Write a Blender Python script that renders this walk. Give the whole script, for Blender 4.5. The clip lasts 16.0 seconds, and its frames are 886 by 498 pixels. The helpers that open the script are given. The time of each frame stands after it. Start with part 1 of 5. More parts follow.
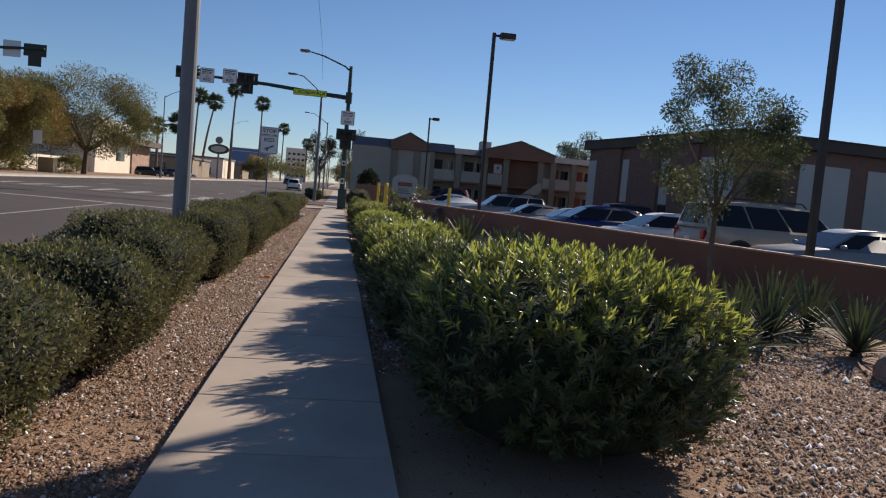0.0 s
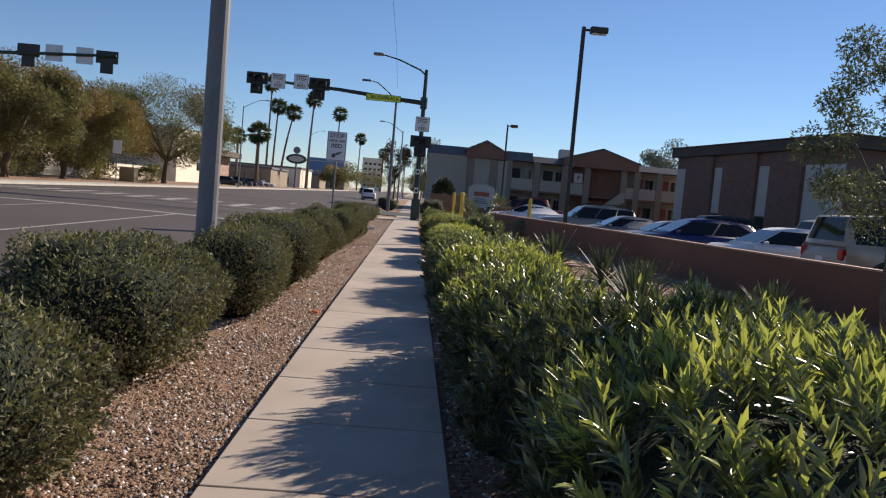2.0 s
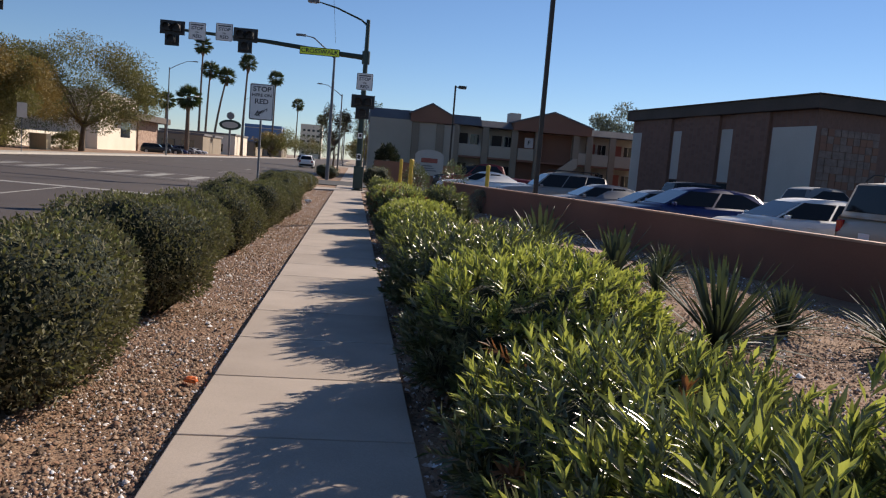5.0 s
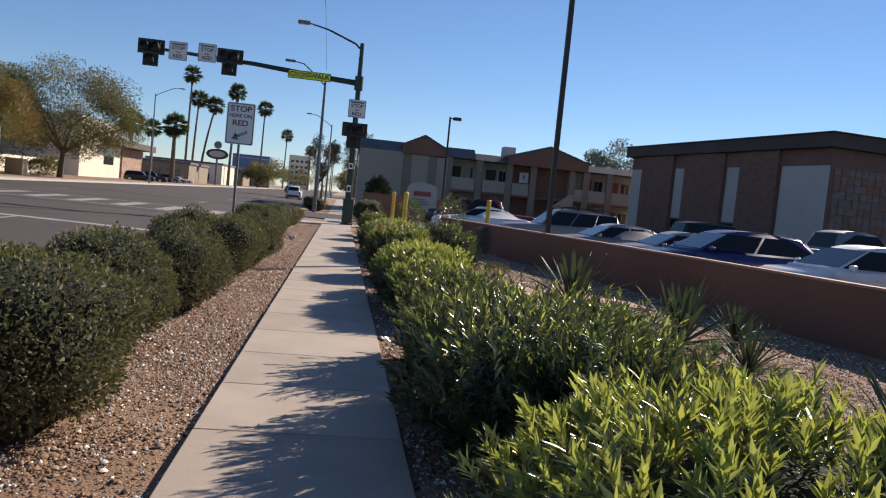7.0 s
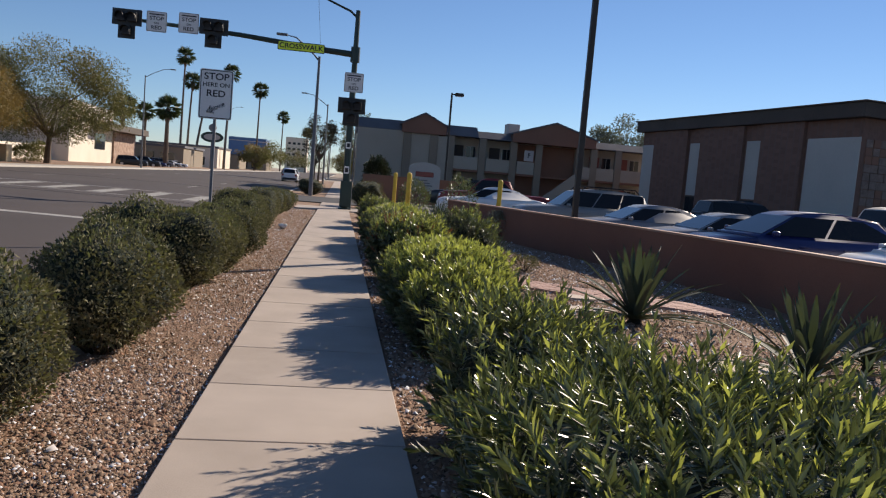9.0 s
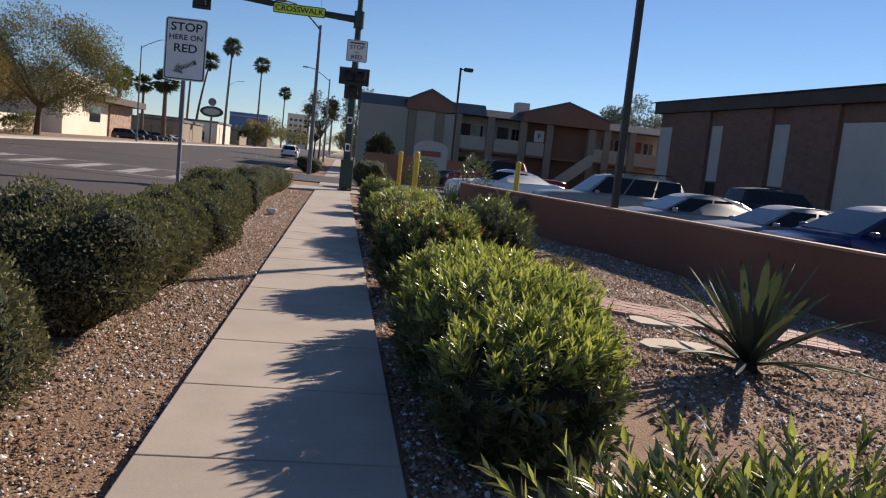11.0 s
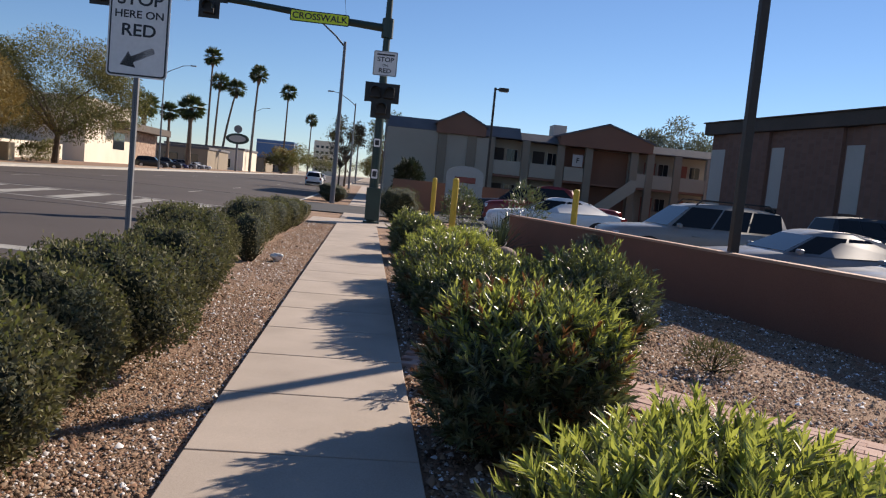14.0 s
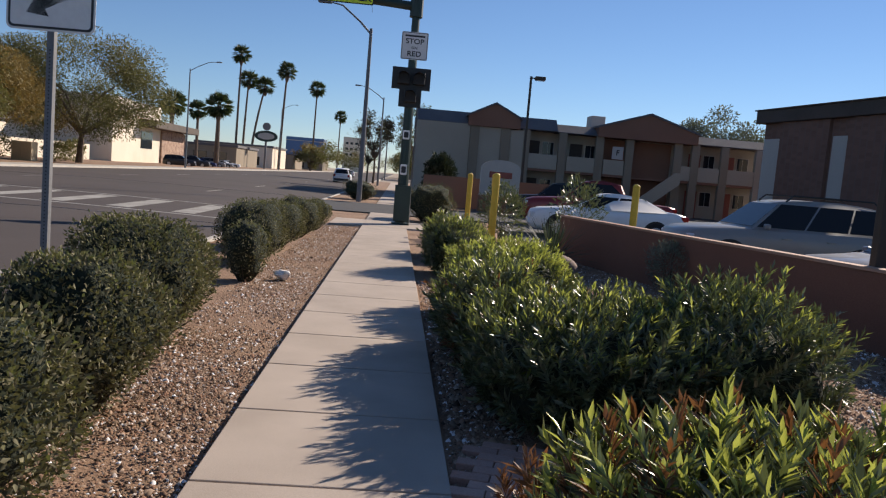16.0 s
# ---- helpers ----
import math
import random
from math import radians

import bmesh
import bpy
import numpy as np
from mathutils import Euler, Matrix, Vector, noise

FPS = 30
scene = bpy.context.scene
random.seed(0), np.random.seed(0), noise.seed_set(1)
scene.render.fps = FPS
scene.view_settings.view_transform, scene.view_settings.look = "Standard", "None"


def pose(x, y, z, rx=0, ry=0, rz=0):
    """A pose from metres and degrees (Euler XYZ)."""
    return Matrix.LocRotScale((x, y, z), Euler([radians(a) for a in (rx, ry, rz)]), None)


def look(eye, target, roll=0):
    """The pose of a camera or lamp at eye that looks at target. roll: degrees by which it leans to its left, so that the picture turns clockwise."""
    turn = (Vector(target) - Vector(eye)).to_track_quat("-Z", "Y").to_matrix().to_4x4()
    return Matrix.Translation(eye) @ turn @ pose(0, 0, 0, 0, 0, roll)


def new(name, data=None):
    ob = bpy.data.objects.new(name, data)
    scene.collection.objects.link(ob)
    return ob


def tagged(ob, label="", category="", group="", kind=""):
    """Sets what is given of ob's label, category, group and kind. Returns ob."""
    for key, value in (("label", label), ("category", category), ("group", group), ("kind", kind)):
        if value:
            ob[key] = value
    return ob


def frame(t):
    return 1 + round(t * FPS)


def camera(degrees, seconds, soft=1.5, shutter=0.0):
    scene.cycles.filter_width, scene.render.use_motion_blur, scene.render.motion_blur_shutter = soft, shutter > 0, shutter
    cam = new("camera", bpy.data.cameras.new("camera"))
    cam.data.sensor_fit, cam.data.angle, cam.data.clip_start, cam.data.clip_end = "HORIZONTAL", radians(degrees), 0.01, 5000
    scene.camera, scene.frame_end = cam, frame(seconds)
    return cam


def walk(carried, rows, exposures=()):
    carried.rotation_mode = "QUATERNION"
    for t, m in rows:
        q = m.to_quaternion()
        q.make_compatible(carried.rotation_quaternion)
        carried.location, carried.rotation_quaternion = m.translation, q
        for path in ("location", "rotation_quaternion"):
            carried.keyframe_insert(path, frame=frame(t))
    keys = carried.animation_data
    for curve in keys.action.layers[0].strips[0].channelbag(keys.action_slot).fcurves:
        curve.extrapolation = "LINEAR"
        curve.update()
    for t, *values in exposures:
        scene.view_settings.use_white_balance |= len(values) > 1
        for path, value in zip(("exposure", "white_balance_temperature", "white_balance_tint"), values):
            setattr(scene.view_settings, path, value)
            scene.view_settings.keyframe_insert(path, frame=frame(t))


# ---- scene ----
cam = camera(60.1, 16.0, soft=1.2)
PATH = [
    (0, (0.822, -0.156, 1.469), (1.104, 1.818, 1.321), 4.9),
    (0.5, (0.806, 0.547, 1.483), (1.018, 2.53, 1.34), 4.9),
    (1, (0.836, 1.197, 1.478), (0.973, 3.189, 1.364), 5.1),
    (1.5, (0.878, 1.84, 1.49), (0.957, 3.835, 1.373), 5.3),
    (2, (0.912, 2.47, 1.484), (1.0, 4.463, 1.344), 5.0),
    (2.5, (0.897, 3.116, 1.496), (1.014, 5.108, 1.36), 5.4),
    (3, (0.862, 3.781, 1.489), (1.049, 5.768, 1.35), 5.4),
    (3.5, (0.829, 4.474, 1.497), (1.085, 6.453, 1.349), 4.9),
    (6, (0.763, 7.951, 1.426), (1.003, 9.923, 1.189), 4.5),
    (6.5, (0.721, 8.604, 1.442), (0.96, 10.581, 1.255), 5.4),
    (7, (0.729, 9.231, 1.446), (1.003, 11.208, 1.323), 5.7),
    (7.5, (0.712, 9.893, 1.457), (0.991, 11.871, 1.355), 5.4),
    (8, (0.717, 10.553, 1.458), (1.048, 12.521, 1.325), 4.4),
    (8.5, (0.707, 11.203, 1.449), (1.047, 13.167, 1.286), 4.7),
    (9, (0.759, 11.865, 1.448), (1.039, 13.837, 1.274), 4.8),
    (9.5, (0.778, 12.59, 1.474), (1.035, 14.567, 1.314), 5.2),
    (12, (0.826, 15.912, 1.426), (1.124, 17.869, 1.139), 6.3),
    (12.5, (0.81, 16.576, 1.422), (0.997, 18.544, 1.115), 5.7),
    (13, (0.801, 17.208, 1.449), (1.0, 19.181, 1.196), 5.3),
    (13.5, (0.778, 17.863, 1.462), (1.01, 19.839, 1.266), 5.6),
    (14, (0.817, 18.514, 1.468), (1.028, 20.496, 1.301), 5.5),
    (14.5, (0.782, 19.173, 1.472), (0.878, 21.161, 1.279), 5.3),
    (15, (0.821, 19.854, 1.462), (0.943, 21.842, 1.278), 4.9),
    (15.5, (0.78, 20.498, 1.483), (0.839, 22.489, 1.301), 5.8),
    (16, (0.849, 21.16, 1.476), (0.983, 23.146, 1.29), 4.8),
]
walk(cam, [(t, look(eye, target, roll)) for t, eye, target, roll in PATH], exposures=[(0, 0.2, 6600, 15), (1, 0.38, 6600, 15), (2, 0.42, 6600, 15), (2.5, 0.54, 6600, 15), (3, 0.36, 6600, 15), (3.5, 0.45, 6600, 15), (6, 0.28, 6600, 15), (6.5, 0.52, 6600, 15), (7.5, 0.38, 6600, 15), (8, 0.3, 6600, 15), (8.5, 0.42, 6600, 15), (9, 0.36, 6600, 15), (9.5, 0.44, 6600, 15), (12, 0.34, 6600, 15), (12.5, 0.48, 6600, 15), (13.5, 0.48, 6600, 15), (15.5, 0.5, 6600, 15), (16, 0.37, 6600, 15)])

# ---- world, sun ----
SUN_AZ, SUN_EL = radians(46), radians(28)
world = bpy.data.worlds.new("sky")
scene.world = world
world.use_nodes = True
wt = world.node_tree
sky = wt.nodes.new("ShaderNodeTexSky")
sky.sky_type, sky.sun_disc = "NISHITA", False
sky.sun_elevation, sky.sun_rotation = SUN_EL, SUN_AZ
sky.air_density, sky.dust_density, sky.ozone_density = 0.9, 0.0, 6.0
wt.nodes["Background"].inputs[1].default_value = 0.078
wt.links.new(sky.outputs[0], wt.nodes["Background"].inputs[0])
sun_data = bpy.data.lights.new("sun", "SUN")
sun_data.energy, sun_data.angle, sun_data.color = 5.0, radians(0.53), (1.0, 0.90, 0.75)
sun = new("sun", sun_data)
sun_from = Vector((math.sin(SUN_AZ) * math.cos(SUN_EL), math.cos(SUN_AZ) * math.cos(SUN_EL), math.sin(SUN_EL)))
sun.matrix_world = look(sun_from * 50, (0, 0, 0))

# ---- materials ----
MATS = {}


def nodes_of(name):
    m = bpy.data.materials.new(name)
    m.use_nodes = True
    return m, m.node_tree, m.node_tree.nodes["Principled BSDF"]


def surface(name, a, b, rough=0.7, metal=0.0, big=0.6, fine=40.0, bump=0.15, detail=6.0, island=0.0, objrand=0.0, coat=0.0, dist=0.01):
    """Two colours mixed by a large and a fine noise, with a fine relief."""
    m, t, p = nodes_of(name)
    n, l = t.nodes, t.links
    co = n.new("ShaderNodeTexCoord")
    geo = n.new("ShaderNodeNewGeometry")
    n1 = n.new("ShaderNodeTexNoise")
    n1.inputs["Scale"].default_value, n1.inputs["Detail"].default_value = big, 5
    n2 = n.new("ShaderNodeTexNoise")
    n2.inputs["Scale"].default_value, n2.inputs["Detail"].default_value = fine, detail
    for k in (n1, n2):
        l.new(geo.outputs["Position"], k.inputs["Vector"])
    add = n.new("ShaderNodeMath")
    add.operation = "ADD"
    l.new(n1.outputs[0], add.inputs[0])
    l.new(n2.outputs[0], add.inputs[1])
    last = add.outputs[0]
    for amount, src in ((island, geo.outputs["Random Per Island"]), (objrand, None)):
        if amount:
            if src is None:
                src = n.new("ShaderNodeObjectInfo").outputs["Random"]
            sc = n.new("ShaderNodeMath")
            sc.operation = "MULTIPLY_ADD"
            sc.inputs[1].default_value = amount
            l.new(src, sc.inputs[0])
            l.new(last, sc.inputs[2])
            last = sc.outputs[0]
    extra = island + objrand
    mr = n.new("ShaderNodeMapRange")
    mr.inputs["From Min"].default_value, mr.inputs["From Max"].default_value = 0.7, 1.3 + extra
    l.new(last, mr.inputs["Value"])
    mix = n.new("ShaderNodeMix")
    mix.data_type = "RGBA"
    mix.inputs["A"].default_value, mix.inputs["B"].default_value = (*a, 1), (*b, 1)
    l.new(mr.outputs[0], mix.inputs["Factor"])
    l.new(mix.outputs["Result"], p.inputs["Base Color"])
    p.inputs["Roughness"].default_value, p.inputs["Metallic"].default_value = rough, metal
    p.inputs["Coat Weight"].default_value = coat
    if bump:
        bp = n.new("ShaderNodeBump")
        bp.inputs["Strength"].default_value, bp.inputs["Distance"].default_value = bump, dist
        l.new(n2.outputs[0], bp.inputs["Height"])
        l.new(bp.outputs[0], p.inputs["Normal"])
    MATS[name] = m
    return m


def leafy(name, dark, light, rough=0.45, through_col=(0.25, 0.4, 0.05), thin=0.3, spec=0.5):
    """Leaves: a colour for each leaf, and some light let through."""
    m, t, p = nodes_of(name)
    n, l = t.nodes, t.links
    geo = n.new("ShaderNodeNewGeometry")
    mix = n.new("ShaderNodeMix")
    mix.data_type = "RGBA"
    mix.inputs["A"].default_value, mix.inputs["B"].default_value = (*dark, 1), (*light, 1)
    l.new(geo.outputs["Random Per Island"], mix.inputs["Factor"])
    l.new(mix.outputs["Result"], p.inputs["Base Color"])
    p.inputs["Roughness"].default_value = rough
    p.inputs["Specular IOR Level"].default_value = spec
    tr = n.new("ShaderNodeBsdfTranslucent")
    tr.inputs["Color"].default_value = (*through_col, 1)
    sh = n.new("ShaderNodeMixShader")
    sh.inputs[0].default_value = thin
    l.new(p.outputs[0], sh.inputs[1])
    l.new(tr.outputs[0], sh.inputs[2])
    l.new(sh.outputs[0], n["Material Output"].inputs["Surface"])
    MATS[name] = m
    return m


def brickwork(name, a, b, mortar, w=0.2, h=0.075, bump=0.4, rot=(0, 0, 0)):
    m, t, p = nodes_of(name)
    n, l = t.nodes, t.links
    geo = n.new("ShaderNodeNewGeometry")
    mp = n.new("ShaderNodeMapping")
    mp.inputs["Rotation"].default_value = rot
    br = n.new("ShaderNodeTexBrick")
    br.inputs["Scale"].default_value = 1.0
    br.inputs["Brick Width"].default_value, br.inputs["Row Height"].default_value = w, h
    br.inputs["Mortar Size"].default_value = 0.008
    br.inputs["Color1"].default_value, br.inputs["Color2"].default_value = (*a, 1), (*b, 1)
    br.inputs["Mortar"].default_value = (*mortar, 1)
    l.new(geo.outputs["Position"], mp.inputs["Vector"])
    l.new(mp.outputs[0], br.inputs["Vector"])
    l.new(br.outputs[0], p.inputs["Base Color"])
    bp = n.new("ShaderNodeBump")
    bp.inputs["Strength"].default_value, bp.inputs["Distance"].default_value = bump, 0.01
    bp.invert = True
    l.new(br.outputs[1], bp.inputs["Height"])
    l.new(bp.outputs[0], p.inputs["Normal"])
    p.inputs["Roughness"].default_value = 0.85
    MATS[name] = m
    return m


def glassy(name, col, rough=0.05):
    m, t, p = nodes_of(name)
    p.inputs["Base Color"].default_value = (*col, 1)
    p.inputs["Roughness"].default_value = rough
    p.inputs["IOR"].default_value = 1.5
    MATS[name] = m
    return m


surface("asphalt", (0.05, 0.038, 0.033), (0.082, 0.063, 0.056), 0.85, big=0.25, fine=120, bump=0.3, dist=0.006)
surface("lot_asphalt", (0.04, 0.04, 0.042), (0.06, 0.058, 0.058), 0.85, big=0.4, fine=120, bump=0.3, dist=0.006)
surface("concrete", (0.34, 0.28, 0.228), (0.53, 0.445, 0.37), 0.85, big=1.7, fine=160, bump=0.12, objrand=0.25, dist=0.003)
surface("kerb_concrete", (0.38, 0.35, 0.31), (0.52, 0.48, 0.42), 0.85, big=1.0, fine=90, bump=0.15, dist=0.004)
surface("earth", (0.2, 0.112, 0.066), (0.38, 0.245, 0.155), 0.95, big=0.9, fine=60, bump=0.6, dist=0.02)
surface("far_earth", (0.30, 0.23, 0.17), (0.40, 0.32, 0.24), 0.95, big=0.02, fine=1, bump=0.1)
m, t, p = nodes_of("pebble")
ramp = t.nodes.new("ShaderNodeValToRGB")
for pos, col in ((0.0, (0.05, 0.031, 0.022)), (0.25, (0.13, 0.076, 0.049)), (0.45, (0.22, 0.155, 0.11)), (0.62, (0.32, 0.175, 0.115)), (0.85, (0.40, 0.265, 0.175)), (1.0, (0.50, 0.36, 0.26))):
    el = ramp.color_ramp.elements.new(pos) if 0 < pos < 1 else ramp.color_ramp.elements[int(pos)]
    el.color = (*col, 1)
t.links.new(t.nodes.new("ShaderNodeNewGeometry").outputs["Random Per Island"], ramp.inputs[0])
t.links.new(ramp.outputs[0], p.inputs["Base Color"])
p.inputs["Roughness"].default_value = 0.95
p.inputs["Specular IOR Level"].default_value = 0.12
MATS["pebble"] = m
surface("wall_paint", (0.165, 0.07, 0.045), (0.24, 0.11, 0.07), 0.85, big=0.5, fine=70, bump=0.35, dist=0.006)
surface("cap_paint", (0.38, 0.22, 0.15), (0.47, 0.29, 0.20), 0.8, big=0.8, fine=70, bump=0.2, dist=0.004)
surface("galvanised", (0.13, 0.135, 0.14), (0.2, 0.205, 0.21), 0.5, metal=0.3, big=3, fine=30, bump=0.05)
surface("pole_grey", (0.13, 0.132, 0.14), (0.19, 0.192, 0.2), 0.55, metal=0.0, big=2, fine=40, bump=0.05)
surface("pole_bronze", (0.035, 0.028, 0.022), (0.05, 0.04, 0.033), 0.5, metal=0.2, big=2, fine=40, bump=0.05)
surface("signal_green", (0.012, 0.03, 0.024), (0.02, 0.045, 0.034), 0.45, big=2, fine=30, bump=0.05)
surface("signal_black", (0.012, 0.012, 0.012), (0.02, 0.02, 0.02), 0.5, big=2, fine=30, bump=0.05)
surface("sign_white", (0.72, 0.70, 0.68), (0.82, 0.80, 0.78), 0.5, big=2, fine=20, bump=0.02)
surface("sign_black", (0.015, 0.015, 0.018), (0.025, 0.025, 0.028), 0.5, big=2, fine=20, bump=0.0)
surface("sign_yellow", (0.66, 0.80, 0.02), (0.74, 0.86, 0.04), 0.4, big=2, fine=20, bump=0.0)
surface("sign_back", (0.40, 0.41, 0.42), (0.5, 0.51, 0.52), 0.4, metal=0.6, big=2, fine=20, bump=0.02)
surface("bollard_yellow", (0.62, 0.40, 0.03), (0.74, 0.50, 0.06), 0.55, big=4, fine=40, bump=0.1)
surface("road_paint", (0.22, 0.205, 0.18), (0.45, 0.43, 0.39), 0.8, big=1.5, fine=50, bump=0.2, dist=0.003)
surface("brick_paver", (0.34, 0.18, 0.135), (0.56, 0.37, 0.30), 0.85, big=1.5, fine=90, bump=0.25, objrand=0.5, dist=0.004)
surface("flagstone", (0.50, 0.40, 0.31), (0.66, 0.56, 0.46), 0.85, big=2.5, fine=60, bump=0.3, objrand=0.3)
surface("ledge_stone", (0.16, 0.08, 0.055), (0.50, 0.36, 0.27), 0.9, big=1.6, fine=6, bump=0.8, dist=0.06)
surface("cabinet_tan", (0.42, 0.32, 0.18), (0.52, 0.41, 0.25), 0.7, big=1.0, fine=20, bump=0.05)
surface("boulder", (0.16, 0.11, 0.09), (0.30, 0.22, 0.18), 0.9, big=3, fine=30, bump=0.6, dist=0.02)
surface("stucco_cream", (0.66, 0.58, 0.46), (0.76, 0.68, 0.56), 0.9, big=0.3, fine=30, bump=0.2)
surface("motel_cream", (0.35, 0.31, 0.245), (0.43, 0.385, 0.31), 0.9, big=0.3, fine=30, bump=0.2)
surface("stucco_brown", (0.21, 0.105, 0.07), (0.28, 0.145, 0.095), 0.9, big=0.3, fine=30, bump=0.2)
surface("stucco_taupe", (0.22, 0.18, 0.13), (0.29, 0.24, 0.18), 0.9, big=0.3, fine=30, bump=0.2)
surface("roof_slate", (0.10, 0.10, 0.11), (0.15, 0.145, 0.15), 0.85, big=0.8, fine=12, bump=0.4, dist=0.03)
surface("dark_interior", (0.05, 0.04, 0.035), (0.08, 0.065, 0.055), 0.9, big=0.6, fine=10, bump=0.1)
surface("door_red", (0.22, 0.06, 0.045), (0.28, 0.08, 0.06), 0.6, big=1, fine=20, bump=0.05)
surface("panel_white", (0.42, 0.395, 0.355), (0.52, 0.49, 0.445), 0.85, big=0.3, fine=20, bump=0.1)
surface("fascia_dark", (0.06, 0.045, 0.035), (0.10, 0.075, 0.06), 0.8, big=0.5, fine=15, bump=0.1)
surface("bark", (0.08, 0.065, 0.045), (0.17, 0.125, 0.09), 0.95, big=4, fine=25, bump=0.8, dist=0.02)
surface("palm_bark", (0.10, 0.075, 0.055), (0.18, 0.135, 0.10), 0.95, big=1, fine=6, bump=0.8, dist=0.05)
surface("twig", (0.035, 0.032, 0.02), (0.07, 0.06, 0.035), 0.95, big=6, fine=60, bump=0.9, dist=0.03)
# near-black green: the shade inside the shrubs is put into this colour
surface("inner_shade", (0.012, 0.018, 0.008), (0.03, 0.04, 0.016), 0.95, big=8, fine=45, bump=1.0, dist=0.05)
surface("inner_mesquite", (0.045, 0.05, 0.02), (0.09, 0.09, 0.04), 0.95, big=0.6, fine=4, bump=1.0, dist=0.2)
leafy("sage_leaf", (0.085, 0.078, 0.044), (0.25, 0.23, 0.135), 0.7, (0.13, 0.13, 0.045), 0.25, 0.2)
leafy("sage_pale", (0.16, 0.155, 0.075), (0.29, 0.28, 0.15), 0.75, (0.18, 0.2, 0.045), 0.25, 0.15)
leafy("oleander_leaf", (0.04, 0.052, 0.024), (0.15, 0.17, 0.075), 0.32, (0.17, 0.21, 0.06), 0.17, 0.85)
# pale new leaves that also carry the sunlit look of the tops
leafy("oleander_tip_lit", (0.18, 0.22, 0.055), (0.43, 0.46, 0.14), 0.34, (0.52, 0.56, 0.1), 0.36, 0.65)
leafy("oleander_red", (0.12, 0.055, 0.03), (0.20, 0.11, 0.05), 0.5, (0.28, 0.12, 0.04), 0.25, 0.4)
leafy("willow_leaf", (0.04, 0.05, 0.03), (0.13, 0.15, 0.09), 0.6, (0.14, 0.17, 0.06), 0.25, 0.3)
leafy("litter_leaf", (0.03, 0.02, 0.012), (0.2, 0.13, 0.07), 0.9, (0.1, 0.06, 0.03), 0.1, 0.1)
leafy("agave_leaf", (0.032, 0.045, 0.034), (0.085, 0.105, 0.08), 0.62, (0.12, 0.16, 0.06), 0.12, 0.2)
leafy("grey_leaf", (0.13, 0.145, 0.115), (0.24, 0.255, 0.21), 0.7, (0.16, 0.18, 0.10), 0.25, 0.3)
leafy("mesquite_leaf", (0.10, 0.092, 0.036), (0.235, 0.21, 0.09), 0.6, (0.18, 0.18, 0.05), 0.28, 0.3)
leafy("dark_leaf", (0.018, 0.026, 0.013), (0.045, 0.055, 0.026), 0.5, (0.05, 0.07, 0.02), 0.12, 0.4)
leafy("mesquite_gold", (0.15, 0.12, 0.042), (0.27, 0.22, 0.08), 0.6, (0.28, 0.18, 0.05), 0.28, 0.3)
leafy("palm_leaf", (0.03, 0.05, 0.02), (0.075, 0.10, 0.045), 0.5, (0.10, 0.14, 0.03), 0.15, 0.4)
brickwork("brick_wall", (0.17, 0.09, 0.065), (0.215, 0.115, 0.083), (0.185, 0.11, 0.085), rot=(radians(90), 0, radians(90)))
for nm, c in (("paint_white", (0.80, 0.80, 0.80)), ("paint_silver", (0.24, 0.24, 0.25)), ("paint_blue", (0.012, 0.022, 0.11)), ("paint_red", (0.20, 0.02, 0.02)), ("paint_grey", (0.22, 0.22, 0.22)), ("paint_dark", (0.025, 0.027, 0.03)), ("paint_pewter", (0.27, 0.26, 0.245)), ("paint_beige", (0.40, 0.34, 0.26))):
    surface(nm, c, tuple(x * 0.94 for x in c), 0.35, metal=0.0 if nm == "paint_white" else 0.15, big=0.5, fine=5, bump=0.0, coat=0.25)
glassy("car_glass", (0.01, 0.011, 0.013), 0.04)
MATS["car_glass"].node_tree.nodes["Principled BSDF"].inputs["Specular IOR Level"].default_value = 0.35
glassy("window_glass", (0.02, 0.024, 0.03))
surface("tyre", (0.012, 0.012, 0.012), (0.025, 0.024, 0.023), 0.85, big=4, fine=60, bump=0.1)
surface("rim", (0.45, 0.45, 0.46), (0.55, 0.55, 0.56), 0.3, metal=0.9, big=4, fine=30, bump=0.0)
surface("plastic_black", (0.015, 0.015, 0.016), (0.025, 0.025, 0.026), 0.6, big=4, fine=60, bump=0.05)
glassy("lamp_red", (0.35, 0.012, 0.01), 0.15)
glassy("lamp_clear", (0.65, 0.66, 0.68), 0.1)
surface("blue_glass_far", (0.05, 0.13, 0.30), (0.07, 0.17, 0.36), 0.3, big=0.05, fine=1, bump=0.0)
surface("litter_white", (0.75, 0.74, 0.72), (0.85, 0.84, 0.82), 0.7, big=9, fine=40, bump=0.1)
surface("litter_orange", (0.85, 0.16, 0.03), (0.95, 0.24, 0.06), 0.5, big=9, fine=40, bump=0.1)

# ---- mesh helpers ----


def link_mesh(name, bm, material, parent=None, label=""):
    me = bpy.data.meshes.new(name)
    bm.to_mesh(me)
    bm.free()
    for k in (material if isinstance(material, (list, tuple)) else [material]):
        me.materials.append(MATS[k])
    ob = new(name, me)
    if parent is not None:
        ob.parent = parent
    if label:
        tagged(ob, label=label)
    return ob


def part(name, bm, material, parent, label=""):
    return link_mesh(name, bm, material, parent, label)


def thing(name, label, category, at=(0, 0, 0), turn=0.0, group="", kind=""):
    ob = new(name)
    ob.empty_display_size = 0.1
    ob.matrix_world = pose(*at, 0, 0, turn)
    return tagged(ob, label, category, group, kind)


